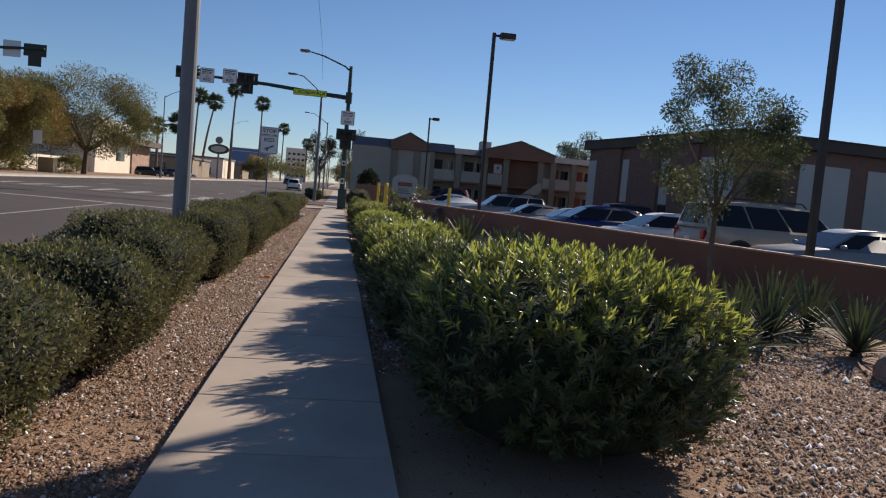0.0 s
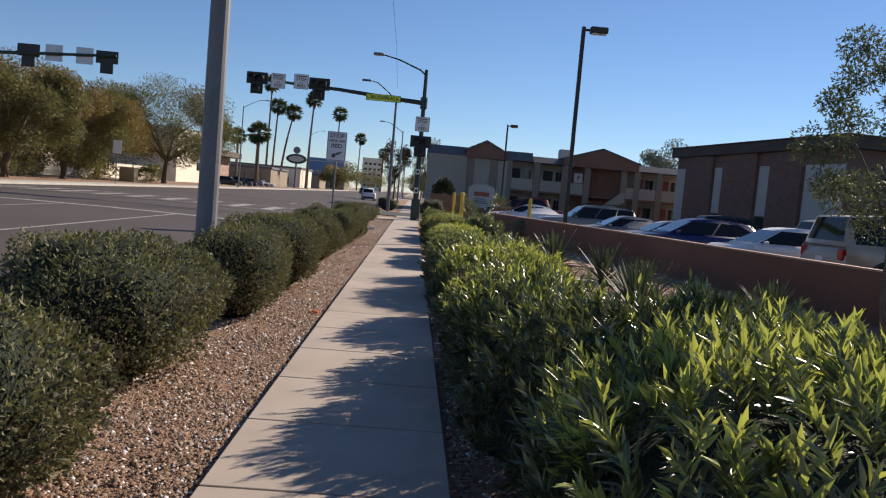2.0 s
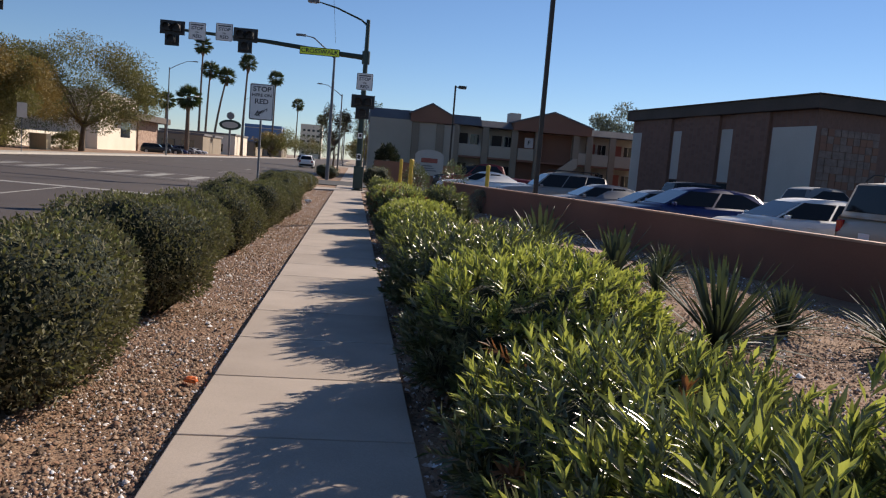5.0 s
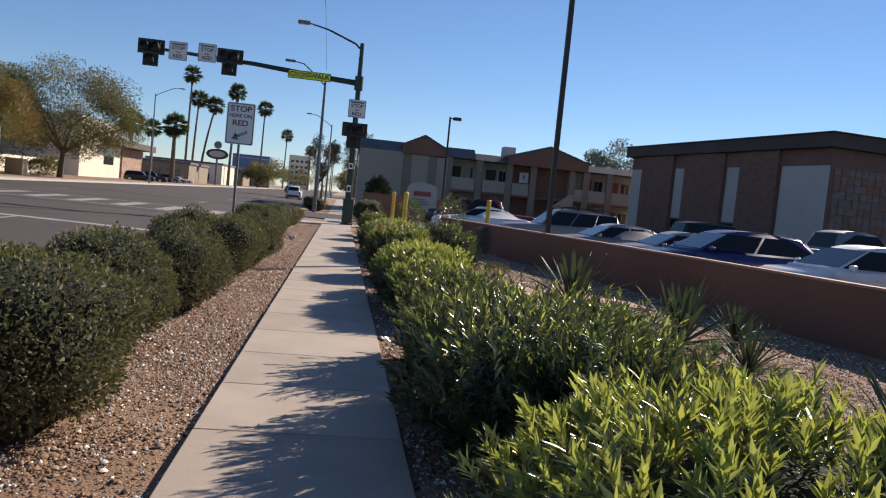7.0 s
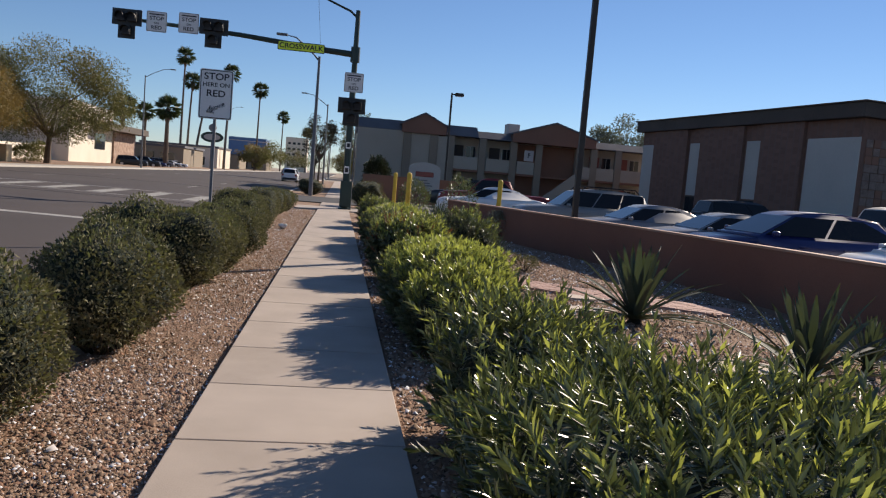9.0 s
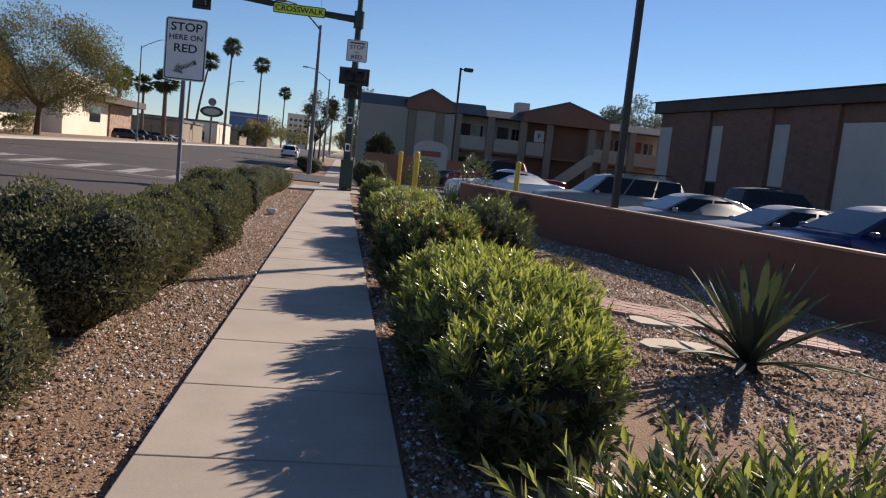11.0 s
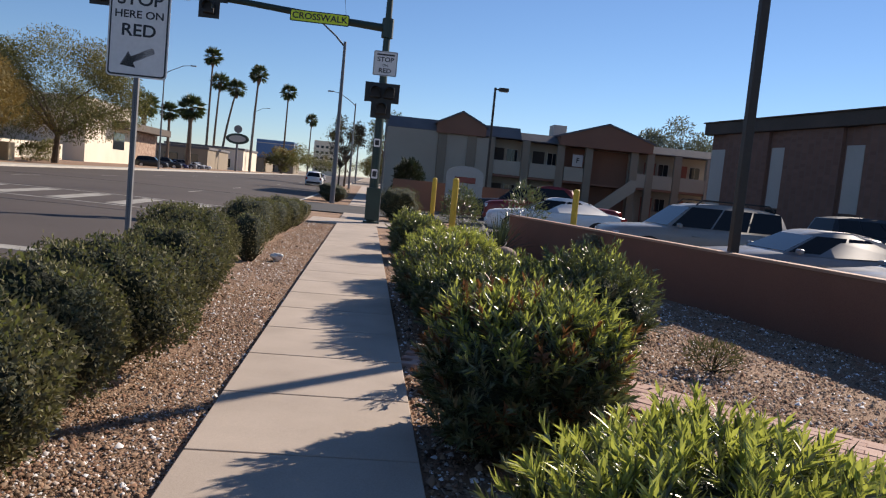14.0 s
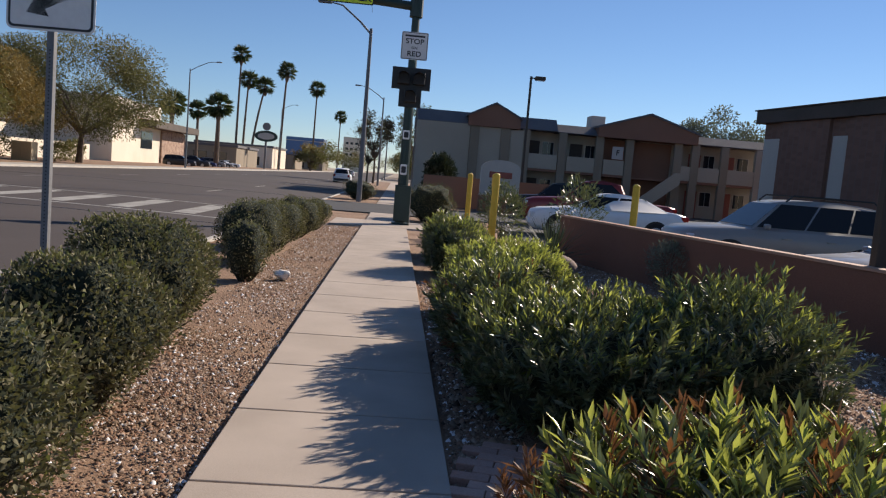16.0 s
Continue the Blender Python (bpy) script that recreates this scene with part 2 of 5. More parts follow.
def box(bm, x0, x1, y0, y1, z0, z1, bevel=0.0):
    r = bmesh.ops.create_cube(bm, size=1.0, matrix=Matrix.Translation(((x0 + x1) / 2, (y0 + y1) / 2, (z0 + z1) / 2)) @ Matrix.Diagonal((x1 - x0, y1 - y0, z1 - z0, 1)))
    if bevel:
        es = {e for v in r["verts"] for e in v.link_edges}
        bmesh.ops.bevel(bm, geom=list(es), offset=bevel, segments=2, affect="EDGES", profile=0.5)
    return bm


def boxm(*a):
    return box(bmesh.new(), *a)


def tube(bm, p0, p1, r0, r1=None, n=12, caps=True):
    p0, p1 = Vector(p0), Vector(p1)
    d = p1 - p0
    q = d.to_track_quat("Z", "Y").to_matrix().to_4x4()
    bmesh.ops.create_cone(bm, cap_ends=caps, segments=n, radius1=r0, radius2=r0 if r1 is None else r1, depth=d.length, matrix=Matrix.Translation((p0 + p1) / 2) @ q)
    return bm


def pipe(bm, pts, radii, n=8):
    """A round limb through points, one skin."""
    rings = []
    for i, p in enumerate(pts):
        a, b = Vector(pts[max(i - 1, 0)]), Vector(pts[min(i + 1, len(pts) - 1)])
        q = (b - a).to_track_quat("Z", "Y")
        rings.append([bm.verts.new(Vector(p) + q @ Vector((radii[i] * math.cos(k * math.tau / n), radii[i] * math.sin(k * math.tau / n), 0))) for k in range(n)])
    for r0, r1 in zip(rings, rings[1:]):
        for k in range(n):
            bm.faces.new((r0[k], r0[(k + 1) % n], r1[(k + 1) % n], r1[k]))
    bm.faces.new(rings[-1])
    bm.faces.new(rings[0][::-1])
    return bm


def slab_poly(bm, pts, axis, lo, hi):
    """A polygon of two coordinates drawn out along the third axis."""
    def at(p, v):
        return {"x": (v, p[0], p[1]), "y": (p[0], v, p[1]), "z": (p[0], p[1], v)}[axis]
    a = [bm.verts.new(at(p, lo)) for p in pts]
    b = [bm.verts.new(at(p, hi)) for p in pts]
    bm.faces.new(a)
    bm.faces.new(b[::-1])
    for i in range(len(pts)):
        j = (i + 1) % len(pts)
        bm.faces.new((a[j], a[i], b[i], b[j]))
    bmesh.ops.recalc_face_normals(bm, faces=bm.faces)
    return bm


def arrays_mesh(name, verts, tris, materials, index=None, smooth=False):
    """A mesh from whole arrays of corners and triangles."""
    me = bpy.data.meshes.new(name)
    me.vertices.add(len(verts))
    me.vertices.foreach_set("co", np.ascontiguousarray(verts, dtype=np.float32).ravel())
    me.loops.add(tris.size)
    me.loops.foreach_set("vertex_index", np.ascontiguousarray(tris, dtype=np.int32).ravel())
    me.polygons.add(len(tris))
    me.polygons.foreach_set("loop_start", np.arange(0, tris.size, 3, dtype=np.int32))
    if index is not None:
        me.polygons.foreach_set("material_index", np.ascontiguousarray(index, dtype=np.int32))
    if smooth:
        me.polygons.foreach_set("use_smooth", np.ones(len(tris), dtype=bool))
    for k in materials:
        me.materials.append(MATS[k])
    me.update(calc_edges=True)
    return me


def unit(v):
    return v / np.maximum(np.linalg.norm(v, axis=-1, keepdims=True), 1e-9)


def leaf_arrays(p, d, side, length, width, fold=0.25):
    """Folded pointed leaves: base p, way d, sideways side; two triangles each."""
    n = len(p)
    up = unit(np.cross(side, d))
    length, width = np.broadcast_to(length, n)[:, None], np.broadcast_to(width, n)[:, None]
    mid = p + d * length * 0.45
    v = np.stack([p, mid + side * width * 0.5 + up * width * fold, p + d * length, mid - side * width * 0.5 + up * width * fold], 1)
    base = np.arange(n)[:, None] * 4
    t = np.concatenate([base + np.array([[0, 1, 2]]), base + np.array([[0, 2, 3]])], 1).reshape(-1, 3)
    return v.reshape(-1, 3), t


def lumps(u, rng, amount, waves=7, freq=3.5):
    out = np.zeros(len(u))
    for _ in range(waves):
        out += np.sin(u @ (rng.normal(size=3) * freq) + rng.uniform(0, 6.28))
    return 1 + amount * out / math.sqrt(waves)


def shell(u, size, power, taper, lump):
    """Points of a lumpy rounded block over the ground: size = half width, half depth, height."""
    r = 1 / (np.abs(u) ** power).sum(1) ** (1 / power)
    q = u * r[:, None] * lump[:, None]
    z = (q[:, 2] + 1) * 0.5
    s = np.where(z < 0.45, taper + (1 - taper) * np.clip(z / 0.45, 0, 1) ** 0.7, 1.0)
    return np.stack([q[:, 0] * size[0] * s, q[:, 1] * size[1] * s, z * size[2]], 1)


def ball_grid(n=20, m=28):
    th, ph = np.linspace(0, math.pi, n), np.linspace(0, math.tau, m, endpoint=False)
    a, b = np.meshgrid(th, ph, indexing="ij")
    u = np.stack([np.sin(a) * np.cos(b), np.sin(a) * np.sin(b), np.cos(a)], -1).reshape(-1, 3)
    i, j = np.meshgrid(np.arange(n - 1), np.arange(m), indexing="ij")
    k = (j + 1) % m
    t = np.concatenate([np.stack([i * m + j, (i + 1) * m + j, (i + 1) * m + k], -1).reshape(-1, 3), np.stack([i * m + j, (i + 1) * m + k, i * m + k], -1).reshape(-1, 3)])
    return u, t


def under(name, me, parent):
    ob = new(name, me)
    ob.parent = parent
    return ob

# ---- large structure ----
tagged(link_mesh("ground", box(bmesh.new(), -2500, 2500, -1500, 3500, -0.5, -0.22), "far_earth"), "dry bare desert ground reaching the horizon", "ground", kind="structure")
KERB = -2.6
CROWN = 0.17


def road_z(x):
    """Height of the cambered road."""
    mid, half = (KERB - 24.0) / 2, (24.0 + KERB) / 2
    return -0.15 + CROWN * (1 - ((x - mid) / half) ** 2)


bm = bmesh.new()
rows_ = [[bm.verts.new((KERB + (-24.0 - KERB) * k / 24, y, road_z(KERB + (-24.0 - KERB) * k / 24))) for k in range(25)] for y in (-80, 60, 200, 900)]
for ra, rb in zip(rows_, rows_[1:]):
    for k in range(24):
        bm.faces.new((ra[k], rb[k], rb[k + 1], ra[k + 1])).smooth = True
bmesh.ops.recalc_face_normals(bm, faces=bm.faces)
bm.faces.ensure_lookup_table()
if bm.faces[0].normal.z < 0:
    bmesh.ops.reverse_faces(bm, faces=bm.faces)
tagged(link_mesh("road", bm, "asphalt"), "wide worn grey asphalt city street", "road", kind="structure")
WALL_LINE = [(4.55, 37.6), (5.25, 34.0), (6.05, 30.0), (6.75, 26.5), (7.35, 23.0), (7.95, 19.0), (8.7, 15.0), (9.6, 11.0), (10.6, 7.0), (11.7, 3.0)]
tagged(link_mesh("parking_lot", slab_poly(bmesh.new(), WALL_LINE + [(13.0, -2.0), (20.0, -30.0), (70, -30.0), (70, 120), (4.31, 120), (4.31, 37.6)], "z", -0.30, 0.0), "lot_asphalt"), "dark asphalt parking lot behind the low wall", "parking lot", kind="structure")
tagged(link_mesh("driveway", box(bmesh.new(), KERB + 0.004, 4.306, 49.0, 57.0, -0.30, -0.01), "lot_asphalt"), "asphalt driveway crossing to the parking lot", "driveway", kind="structure")


def bed(name, x0, x1, y0, y1, z, seed, label):
    """A planting bed with an uneven top."""
    nx, ny = max(2, int((x1 - x0) / 0.25)), max(2, int((y1 - y0) / 0.25))
    xs, ys = np.linspace(x0, x1, nx + 1), np.linspace(y0, y1, ny + 1)
    a, b = np.meshgrid(xs, ys, indexing="ij")
    rng = np.random.default_rng(seed)
    h = np.zeros_like(a)
    for _ in range(9):
        f = rng.normal(size=2) * 1.6
        h += np.sin(a * f[0] + b * f[1] + rng.uniform(0, 6))
    c = z + 0.004 * h / 3
    v = np.stack([a, b, c], -1).reshape(-1, 3)
    i, j = np.meshgrid(np.arange(nx), np.arange(ny), indexing="ij")
    k = i * (ny + 1) + j
    t = np.concatenate([np.stack([k, k + ny + 1, k + ny + 2], -1).reshape(-1, 3), np.stack([k, k + ny + 2, k + 1], -1).reshape(-1, 3)])
    ob = new(name, arrays_mesh(name, v, t, ["earth"], smooth=True))
    return tagged(ob, label, "planting bed", kind="structure")


bed("planting_strip", KERB + 0.16, -0.006, -30, 48.9, -0.052, 3, "gravel and bare earth strip between kerb and walk")
bed("planting_bed", 1.226, 4.29, -30, 48.9, -0.05, 4, "gravel bed with oleanders beside the concrete walk")
bed("planting_bed_2", 4.29, 13.0, -30, 37.6, -0.05, 5, "gravel bed sloping to the low brown wall")
bed("planting_strip_2", KERB + 0.16, -0.006, 57.1, 140, -0.035, 6, "gravel strip beyond the driveway")
bed("planting_bed_3", 1.226, 4.29, 57.1, 140, -0.035, 7, "gravel bed beyond the driveway")

# kerbs with rounded top edges
for nm, x0, x1, y0, y1, lab in (("kerb_near", KERB, KERB + 0.156, -60, 48.9, "pale concrete kerb along the planting strip"), ("kerb_near_2", KERB, KERB + 0.156, 57.1, 500, "pale concrete kerb beyond the driveway"), ("kerb_far", -24.16, -24.0, -60, 500, "pale concrete kerb along the far side")):
    tagged(link_mesh(nm, box(bmesh.new(), x0, x1, y0, y1, -0.30, -0.005, 0.02), "kerb_concrete"), lab, "kerb", kind="structure")
tagged(link_mesh("pavement_far", box(bmesh.new(), -26.4, -24.17, -60, 500, -0.30, -0.01), "kerb_concrete"), "pale concrete pavement along the far side of the street", "pavement", kind="structure")

# road markings


def mark(x0, x1, y0, y1, name="road_marking", label="worn white painted line on the asphalt", material="road_paint", shift=0.0):
    """A painted strip that follows the camber."""
    n = max(1, int(abs(x1 - x0) / 0.6))
    lo, hi = min(x0, x1), max(x0, x1)
    bm2 = bmesh.new()
    cols = []
    for k in range(n + 1):
        x = lo + (hi - lo) * k / n
        w = shift * math.sin(k * 1.7) + shift * math.sin(k * 0.45)
        cols.append([bm2.verts.new((x, y + w, road_z(x) + dz)) for y, dz in ((y0, 0.0), (y0, 0.006), (y1, 0.006), (y1, 0.0))])
    for a, b in zip(cols, cols[1:]):
        for q in range(3):
            bm2.faces.new((a[q], b[q], b[q + 1], a[q + 1]))
    bmesh.ops.recalc_face_normals(bm2, faces=bm2.faces)
    return tagged(link_mesh(name, bm2, material), label, "road marking", kind="structure")


mark(-23.5, KERB + 0.3, 40.3, 40.36, "tar_seam", "dark irregular tar seam in the asphalt", "sign_black", 0.12)
mark(-23.5, KERB + 0.3, 60.3, 60.36, "tar_seam", "dark irregular tar seam in the asphalt", "sign_black", 0.15)
mark(KERB + 0.6, -15.4, 30.4, 30.85, label="worn white stop line across the lanes")
mark(-7.6, -7.48, -10, 30.3, label="worn white lane line")
for y in range(56, 200, 12):
    mark(-7.6, -7.48, y, y + 3, label="worn white lane dash")
    mark(-15.6, -15.48, y, y + 3, label="worn white lane dash")
mark(-11.6, -11.48, -10, 30.3, label="worn white lane line")
for i in range(11):
    x = -4.6 - 1.75 * i
    mark(x - 0.62, x, 42.5, 46.8, label="worn white crosswalk bar")
mark(-23.5, KERB + 0.5, 41.9, 42.1, label="worn white crosswalk edge line")
mark(-23.5, KERB + 0.5, 47.2, 47.4, label="worn white crosswalk edge line")

# walk of concrete panels
PANEL = 1.09
walkway = thing("pavement", "pale concrete walk cast in square panels", "pavement", kind="structure")
me_slab = None
for k in range(-12, 34):
    y0 = 5.0 + PANEL * k
    if me_slab is None:
        bm = box(bmesh.new(), 0.0, 1.22, 0.007, PANEL - 0.007, -0.12, 0.0, 0.006)
        me_slab = bpy.data.meshes.new("slab")
        bm.to_mesh(me_slab)
        bm.free()
        me_slab.materials.append(MATS["concrete"])
    s = new("slab", me_slab)
    s.parent = walkway
    s.location = (0, y0, 0.003 * math.sin(k * 12.9))
tagged(link_mesh("walk_joint_bed", box(bmesh.new(), 0.004, 1.216, -10, 42.0, -0.14, -0.014), "earth"), "dirt in the joints of the walk", "pavement", kind="structure")
for nm, x0, x1, y0, y1 in (("landing", -0.9, 1.9, 42.07, 44.6), ("walk_beyond", 0.0, 1.22, 44.61, 48.99), ("walk_beyond_2", 0.0, 1.22, 57.01, 140)):
    tagged(link_mesh(nm, box(bmesh.new(), x0, x1, y0, y1, -0.12, 0.0, 0.006), "concrete"), "pale concrete walk beside the driveway", "pavement", kind="structure")

# low wall, bending away from the walk


def wall_run(z0, z1, half, material, name, label):
    bm = bmesh.new()
    rows = []
    pts = [Vector((*p, 0)) for p in WALL_LINE]
    for i, p in enumerate(pts):
        d = (pts[min(i + 1, len(pts) - 1)] - pts[max(i - 1, 0)]).normalized()
        n = Vector((-d.y, d.x, 0)) * half
        rows.append([bm.verts.new((*(p + n).xy, z0)), bm.verts.new((*(p + n).xy, z1)), bm.verts.new((*(p - n).xy, z1)), bm.verts.new((*(p - n).xy, z0))])
    for a, b in zip(rows, rows[1:]):
        for k in range(4):
            bm.faces.new((a[k], a[(k + 1) % 4], b[(k + 1) % 4], b[k]))
    bm.faces.new(rows[0])
    bm.faces.new(rows[-1][::-1])
    bmesh.ops.recalc_face_normals(bm, faces=bm.faces)
    es = [e for e in bm.edges if len(e.link_faces) == 2 and e.calc_face_angle(0) > 1.0 and min(v.co.z for v in e.verts) > z1 - 0.01]
    bmesh.ops.bevel(bm, geom=es, offset=0.012, segments=2, affect="EDGES")
    return tagged(link_mesh(name, bm, material), label, "wall", kind="structure")


wall_run(-0.25, 0.84, 0.10, "wall_paint", "wall_low", "low terracotta brown painted block wall beside the parking lot")
wall_run(0.843, 0.88, 0.115, "cap_paint", "wall_cap", "lighter worn cap of the low wall")

# ---- shrubs ----


def clipped_bush(x, y, hx, hy, h, seed, n=9000, tilt=0.0, label="clipped grey-green shrub with small leaves", boxy=2.3):
    rng = np.random.default_rng(seed)
    ob = thing("shrub", label, "shrub", (x, y, -0.03), tilt, group="clipped shrubs along the kerb")
    freq = rng.normal(size=(7, 3)) * 3.2
    fine = rng.normal(size=(7, 3)) * 9.0
    ph = rng.uniform(0, 6.28, 7)

    def lump(u, amount):
        return 1 + amount * (np.sin(u @ freq.T + ph).sum(1) / 2.6 + np.sin(u @ fine.T + ph).sum(1) / 4.5)
    # solid core keeps the shrub opaque; its dark colour holds the inner shade
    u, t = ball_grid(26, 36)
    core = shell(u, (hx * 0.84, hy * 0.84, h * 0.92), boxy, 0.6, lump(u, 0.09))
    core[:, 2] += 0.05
    under("shaded_growth", arrays_mesh("shaded_growth", core, t, ["inner_shade"], smooth=True), ob)
    u = unit(rng.normal(size=(n, 3)) * np.array([1, 1, 0.9]))
    p = shell(u, (hx, hy, h), boxy, 0.6, lump(u, 0.09) * (1 - np.abs(rng.normal(size=n)) * 0.1 + 0.05 + (rng.uniform(size=n) < 0.05) * rng.uniform(0, 0.08, n)))
    keep = (p[:, 2] > 0.06) & (rng.uniform(size=n) < np.clip(0.3 + p[:, 2] / h * 2.2, 0, 1))
    u, p = u[keep], p[keep]
    m = len(p)
    d = unit(unit(u * np.array([1, 1, 0.9])) * 0.7 + rng.normal(size=(m, 3)) * 0.7 + np.array([0, 0, 0.35]))
    side = unit(np.cross(d, rng.normal(size=(m, 3))))
    v, tr = leaf_arrays(p, d, side, rng.uniform(0.022, 0.05, m), rng.uniform(0.012, 0.023, m))
    # paler leaves are commoner towards the top
    pale_leaf = np.repeat((rng.uniform(size=m) < np.clip((u[:, 2] - 0.1) * 0.5, 0.06, 0.4)).astype(np.int32), 2)
    under("foliage", arrays_mesh("foliage", v, tr, ["sage_leaf", "sage_pale"], pale_leaf), ob)
    bm = bmesh.new()
    for _ in range(46):
        a = rng.uniform(0, 6.28)
        g = rng.uniform(0.6, 0.95)
        q = Vector((math.cos(a) * hx * g, math.sin(a) * hy * g, h * rng.uniform(0.22, 0.5)))
        tube(bm, (q.x * 0.3, q.y * 0.3, -0.02), q, 0.011, 0.003, 5, False)
    tagged(part("stem", bm, "twig", ob), kind="stuff")
    return ob


# x, y, half width, half depth, height
SHRUBS = [(-1.45, 1.9, 0.7, 0.7, 0.86), (-1.25, 3.9, 0.74, 0.86, 0.92), (-1.06, 5.6, 0.64, 0.7, 0.85), (-1.24, 8.15, 0.66, 1.02, 0.96), (-0.97, 11.1, 0.5, 0.9, 0.96), (-1.02, 13.6, 0.7, 0.78, 1.02),
          (-1.15, 15.9, 0.5, 0.5, 0.9), (-0.96, 18.0, 0.46, 0.72, 0.89), (-1.12, 20.35, 0.74, 0.66, 0.95), (-0.98, 21.8, 0.62, 0.46, 0.86), (-0.97, 23.0, 0.48, 0.42, 0.85), (-0.99, 24.05, 0.6, 0.5, 0.86), (-0.9, 25.55, 0.44, 0.52, 0.89), (-1.14, 27.5, 0.52, 0.74, 0.97),
          (-0.98, 31.0, 0.28, 0.4, 0.73), (-1.3, 33.0, 0.55, 0.7, 0.88), (-1.3, 35.3, 0.54, 0.7, 0.84), (-1.2, 37.7, 0.5, 0.7, 0.8), (-1.1, 39.9, 0.42, 0.55, 0.72)]
for i, (x, y, hx, hy, h) in enumerate(SHRUBS):
    clipped_bush(x, y, hx, hy, h, 100 + i, n=int((19000 if y < 29 else 6000) * (hx * hy / 0.6) ** 0.7), boxy=3.2 if y < 12 else 2.4)


def oleander(x, y, hx, hy, h, seed, shoots=420, loose=0.0, red=0.0, lit_tips=0.5, size=1.0, label="oleander shrub with long glossy green leaves"):
    rng = np.random.default_rng(seed)
    h = h - 0.13
    ob = thing("oleander", label, "shrub", (x, y, -0.03), 0, group="oleanders beside the walk")
    freq = rng.normal(size=(7, 3)) * 3.4
    ph = rng.uniform(0, 6.28, 7)

    def lump(u):
        return 1 + 0.085 * np.sin(u @ freq.T + ph).sum(1) / 2.6
    # opaque core, coloured nearly black for the shade between leaves
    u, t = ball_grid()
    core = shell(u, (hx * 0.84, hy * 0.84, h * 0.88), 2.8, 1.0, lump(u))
    under("shaded_growth", arrays_mesh("shaded_growth", core, t, ["inner_shade"], smooth=True), ob)
    u = unit(rng.normal(size=(shoots, 3)) + np.array([0, 0, 0.25]))
    root = shell(u, (hx * 0.92, hy * 0.92, h * 0.95), 2.8, 1.0, lump(u) * (1 - np.abs(rng.normal(size=shoots)) * 0.06))
    way = unit(u * np.array([0.8, 0.8, 0.5]) + np.array([0, 0, 0.75]) + rng.normal(size=(shoots, 3)) * 0.28)
    reach = rng.uniform(0.07, 0.17, shoots) * (1 + loose * rng.uniform(0, 2.2, shoots) * (u[:, 2] > 0)) * size
    per = 22
    f = np.tile(np.linspace(0.0, 1.0, per), shoots)
    W = np.repeat(way, per, 0)
    p = np.repeat(root, per, 0) + W * (np.repeat(reach, per) * f)[:, None]
    n = len(p)
    spread = unit(np.cross(W, rng.normal(size=(n, 3))))
    lean = (0.95 - 0.55 * f)[:, None]
    d = unit(W * (1 - lean * 0.45) + spread * lean + rng.normal(size=(n, 3)) * 0.08)
    side = unit(np.cross(d, W))
    keep = p[:, 2] > 0.05
    rl = rng.uniform(0.75, 1.2, n)
    v, tr = leaf_arrays(p, d, side, 0.088 * rl * (1.05 - 0.3 * f) * size, 0.0165 * rl * size, 0.3)
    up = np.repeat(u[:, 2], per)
    # new leaves only on upward shoots: sunlit tops put into the colour
    kind = np.where((rng.uniform(size=n) < lit_tips * (0.25 + 0.75 * f)) & (up > 0.3), 1, 0)
    bunch = np.repeat(rng.uniform(size=shoots), per)
    kind = np.where(bunch < red, 2, kind)
    tr = tr.reshape(n, 2, 3)[keep].reshape(-1, 3)
    under("foliage", arrays_mesh("foliage", v, tr, ["oleander_leaf", "oleander_tip_lit", "oleander_red"], np.repeat(kind[keep], 2)), ob)
    bm = bmesh.new()
    for _ in range(12):
        a = rng.uniform(0, 6.28)
        tube(bm, (math.cos(a) * hx * 0.3, math.sin(a) * hy * 0.3, -0.02), (math.cos(a) * hx * 0.72, math.sin(a) * hy * 0.72, h * rng.uniform(0.3, 0.6)), 0.013, 0.006, 5, False)
    tagged(part("stem", bm, "twig", ob), kind="stuff")
    return ob


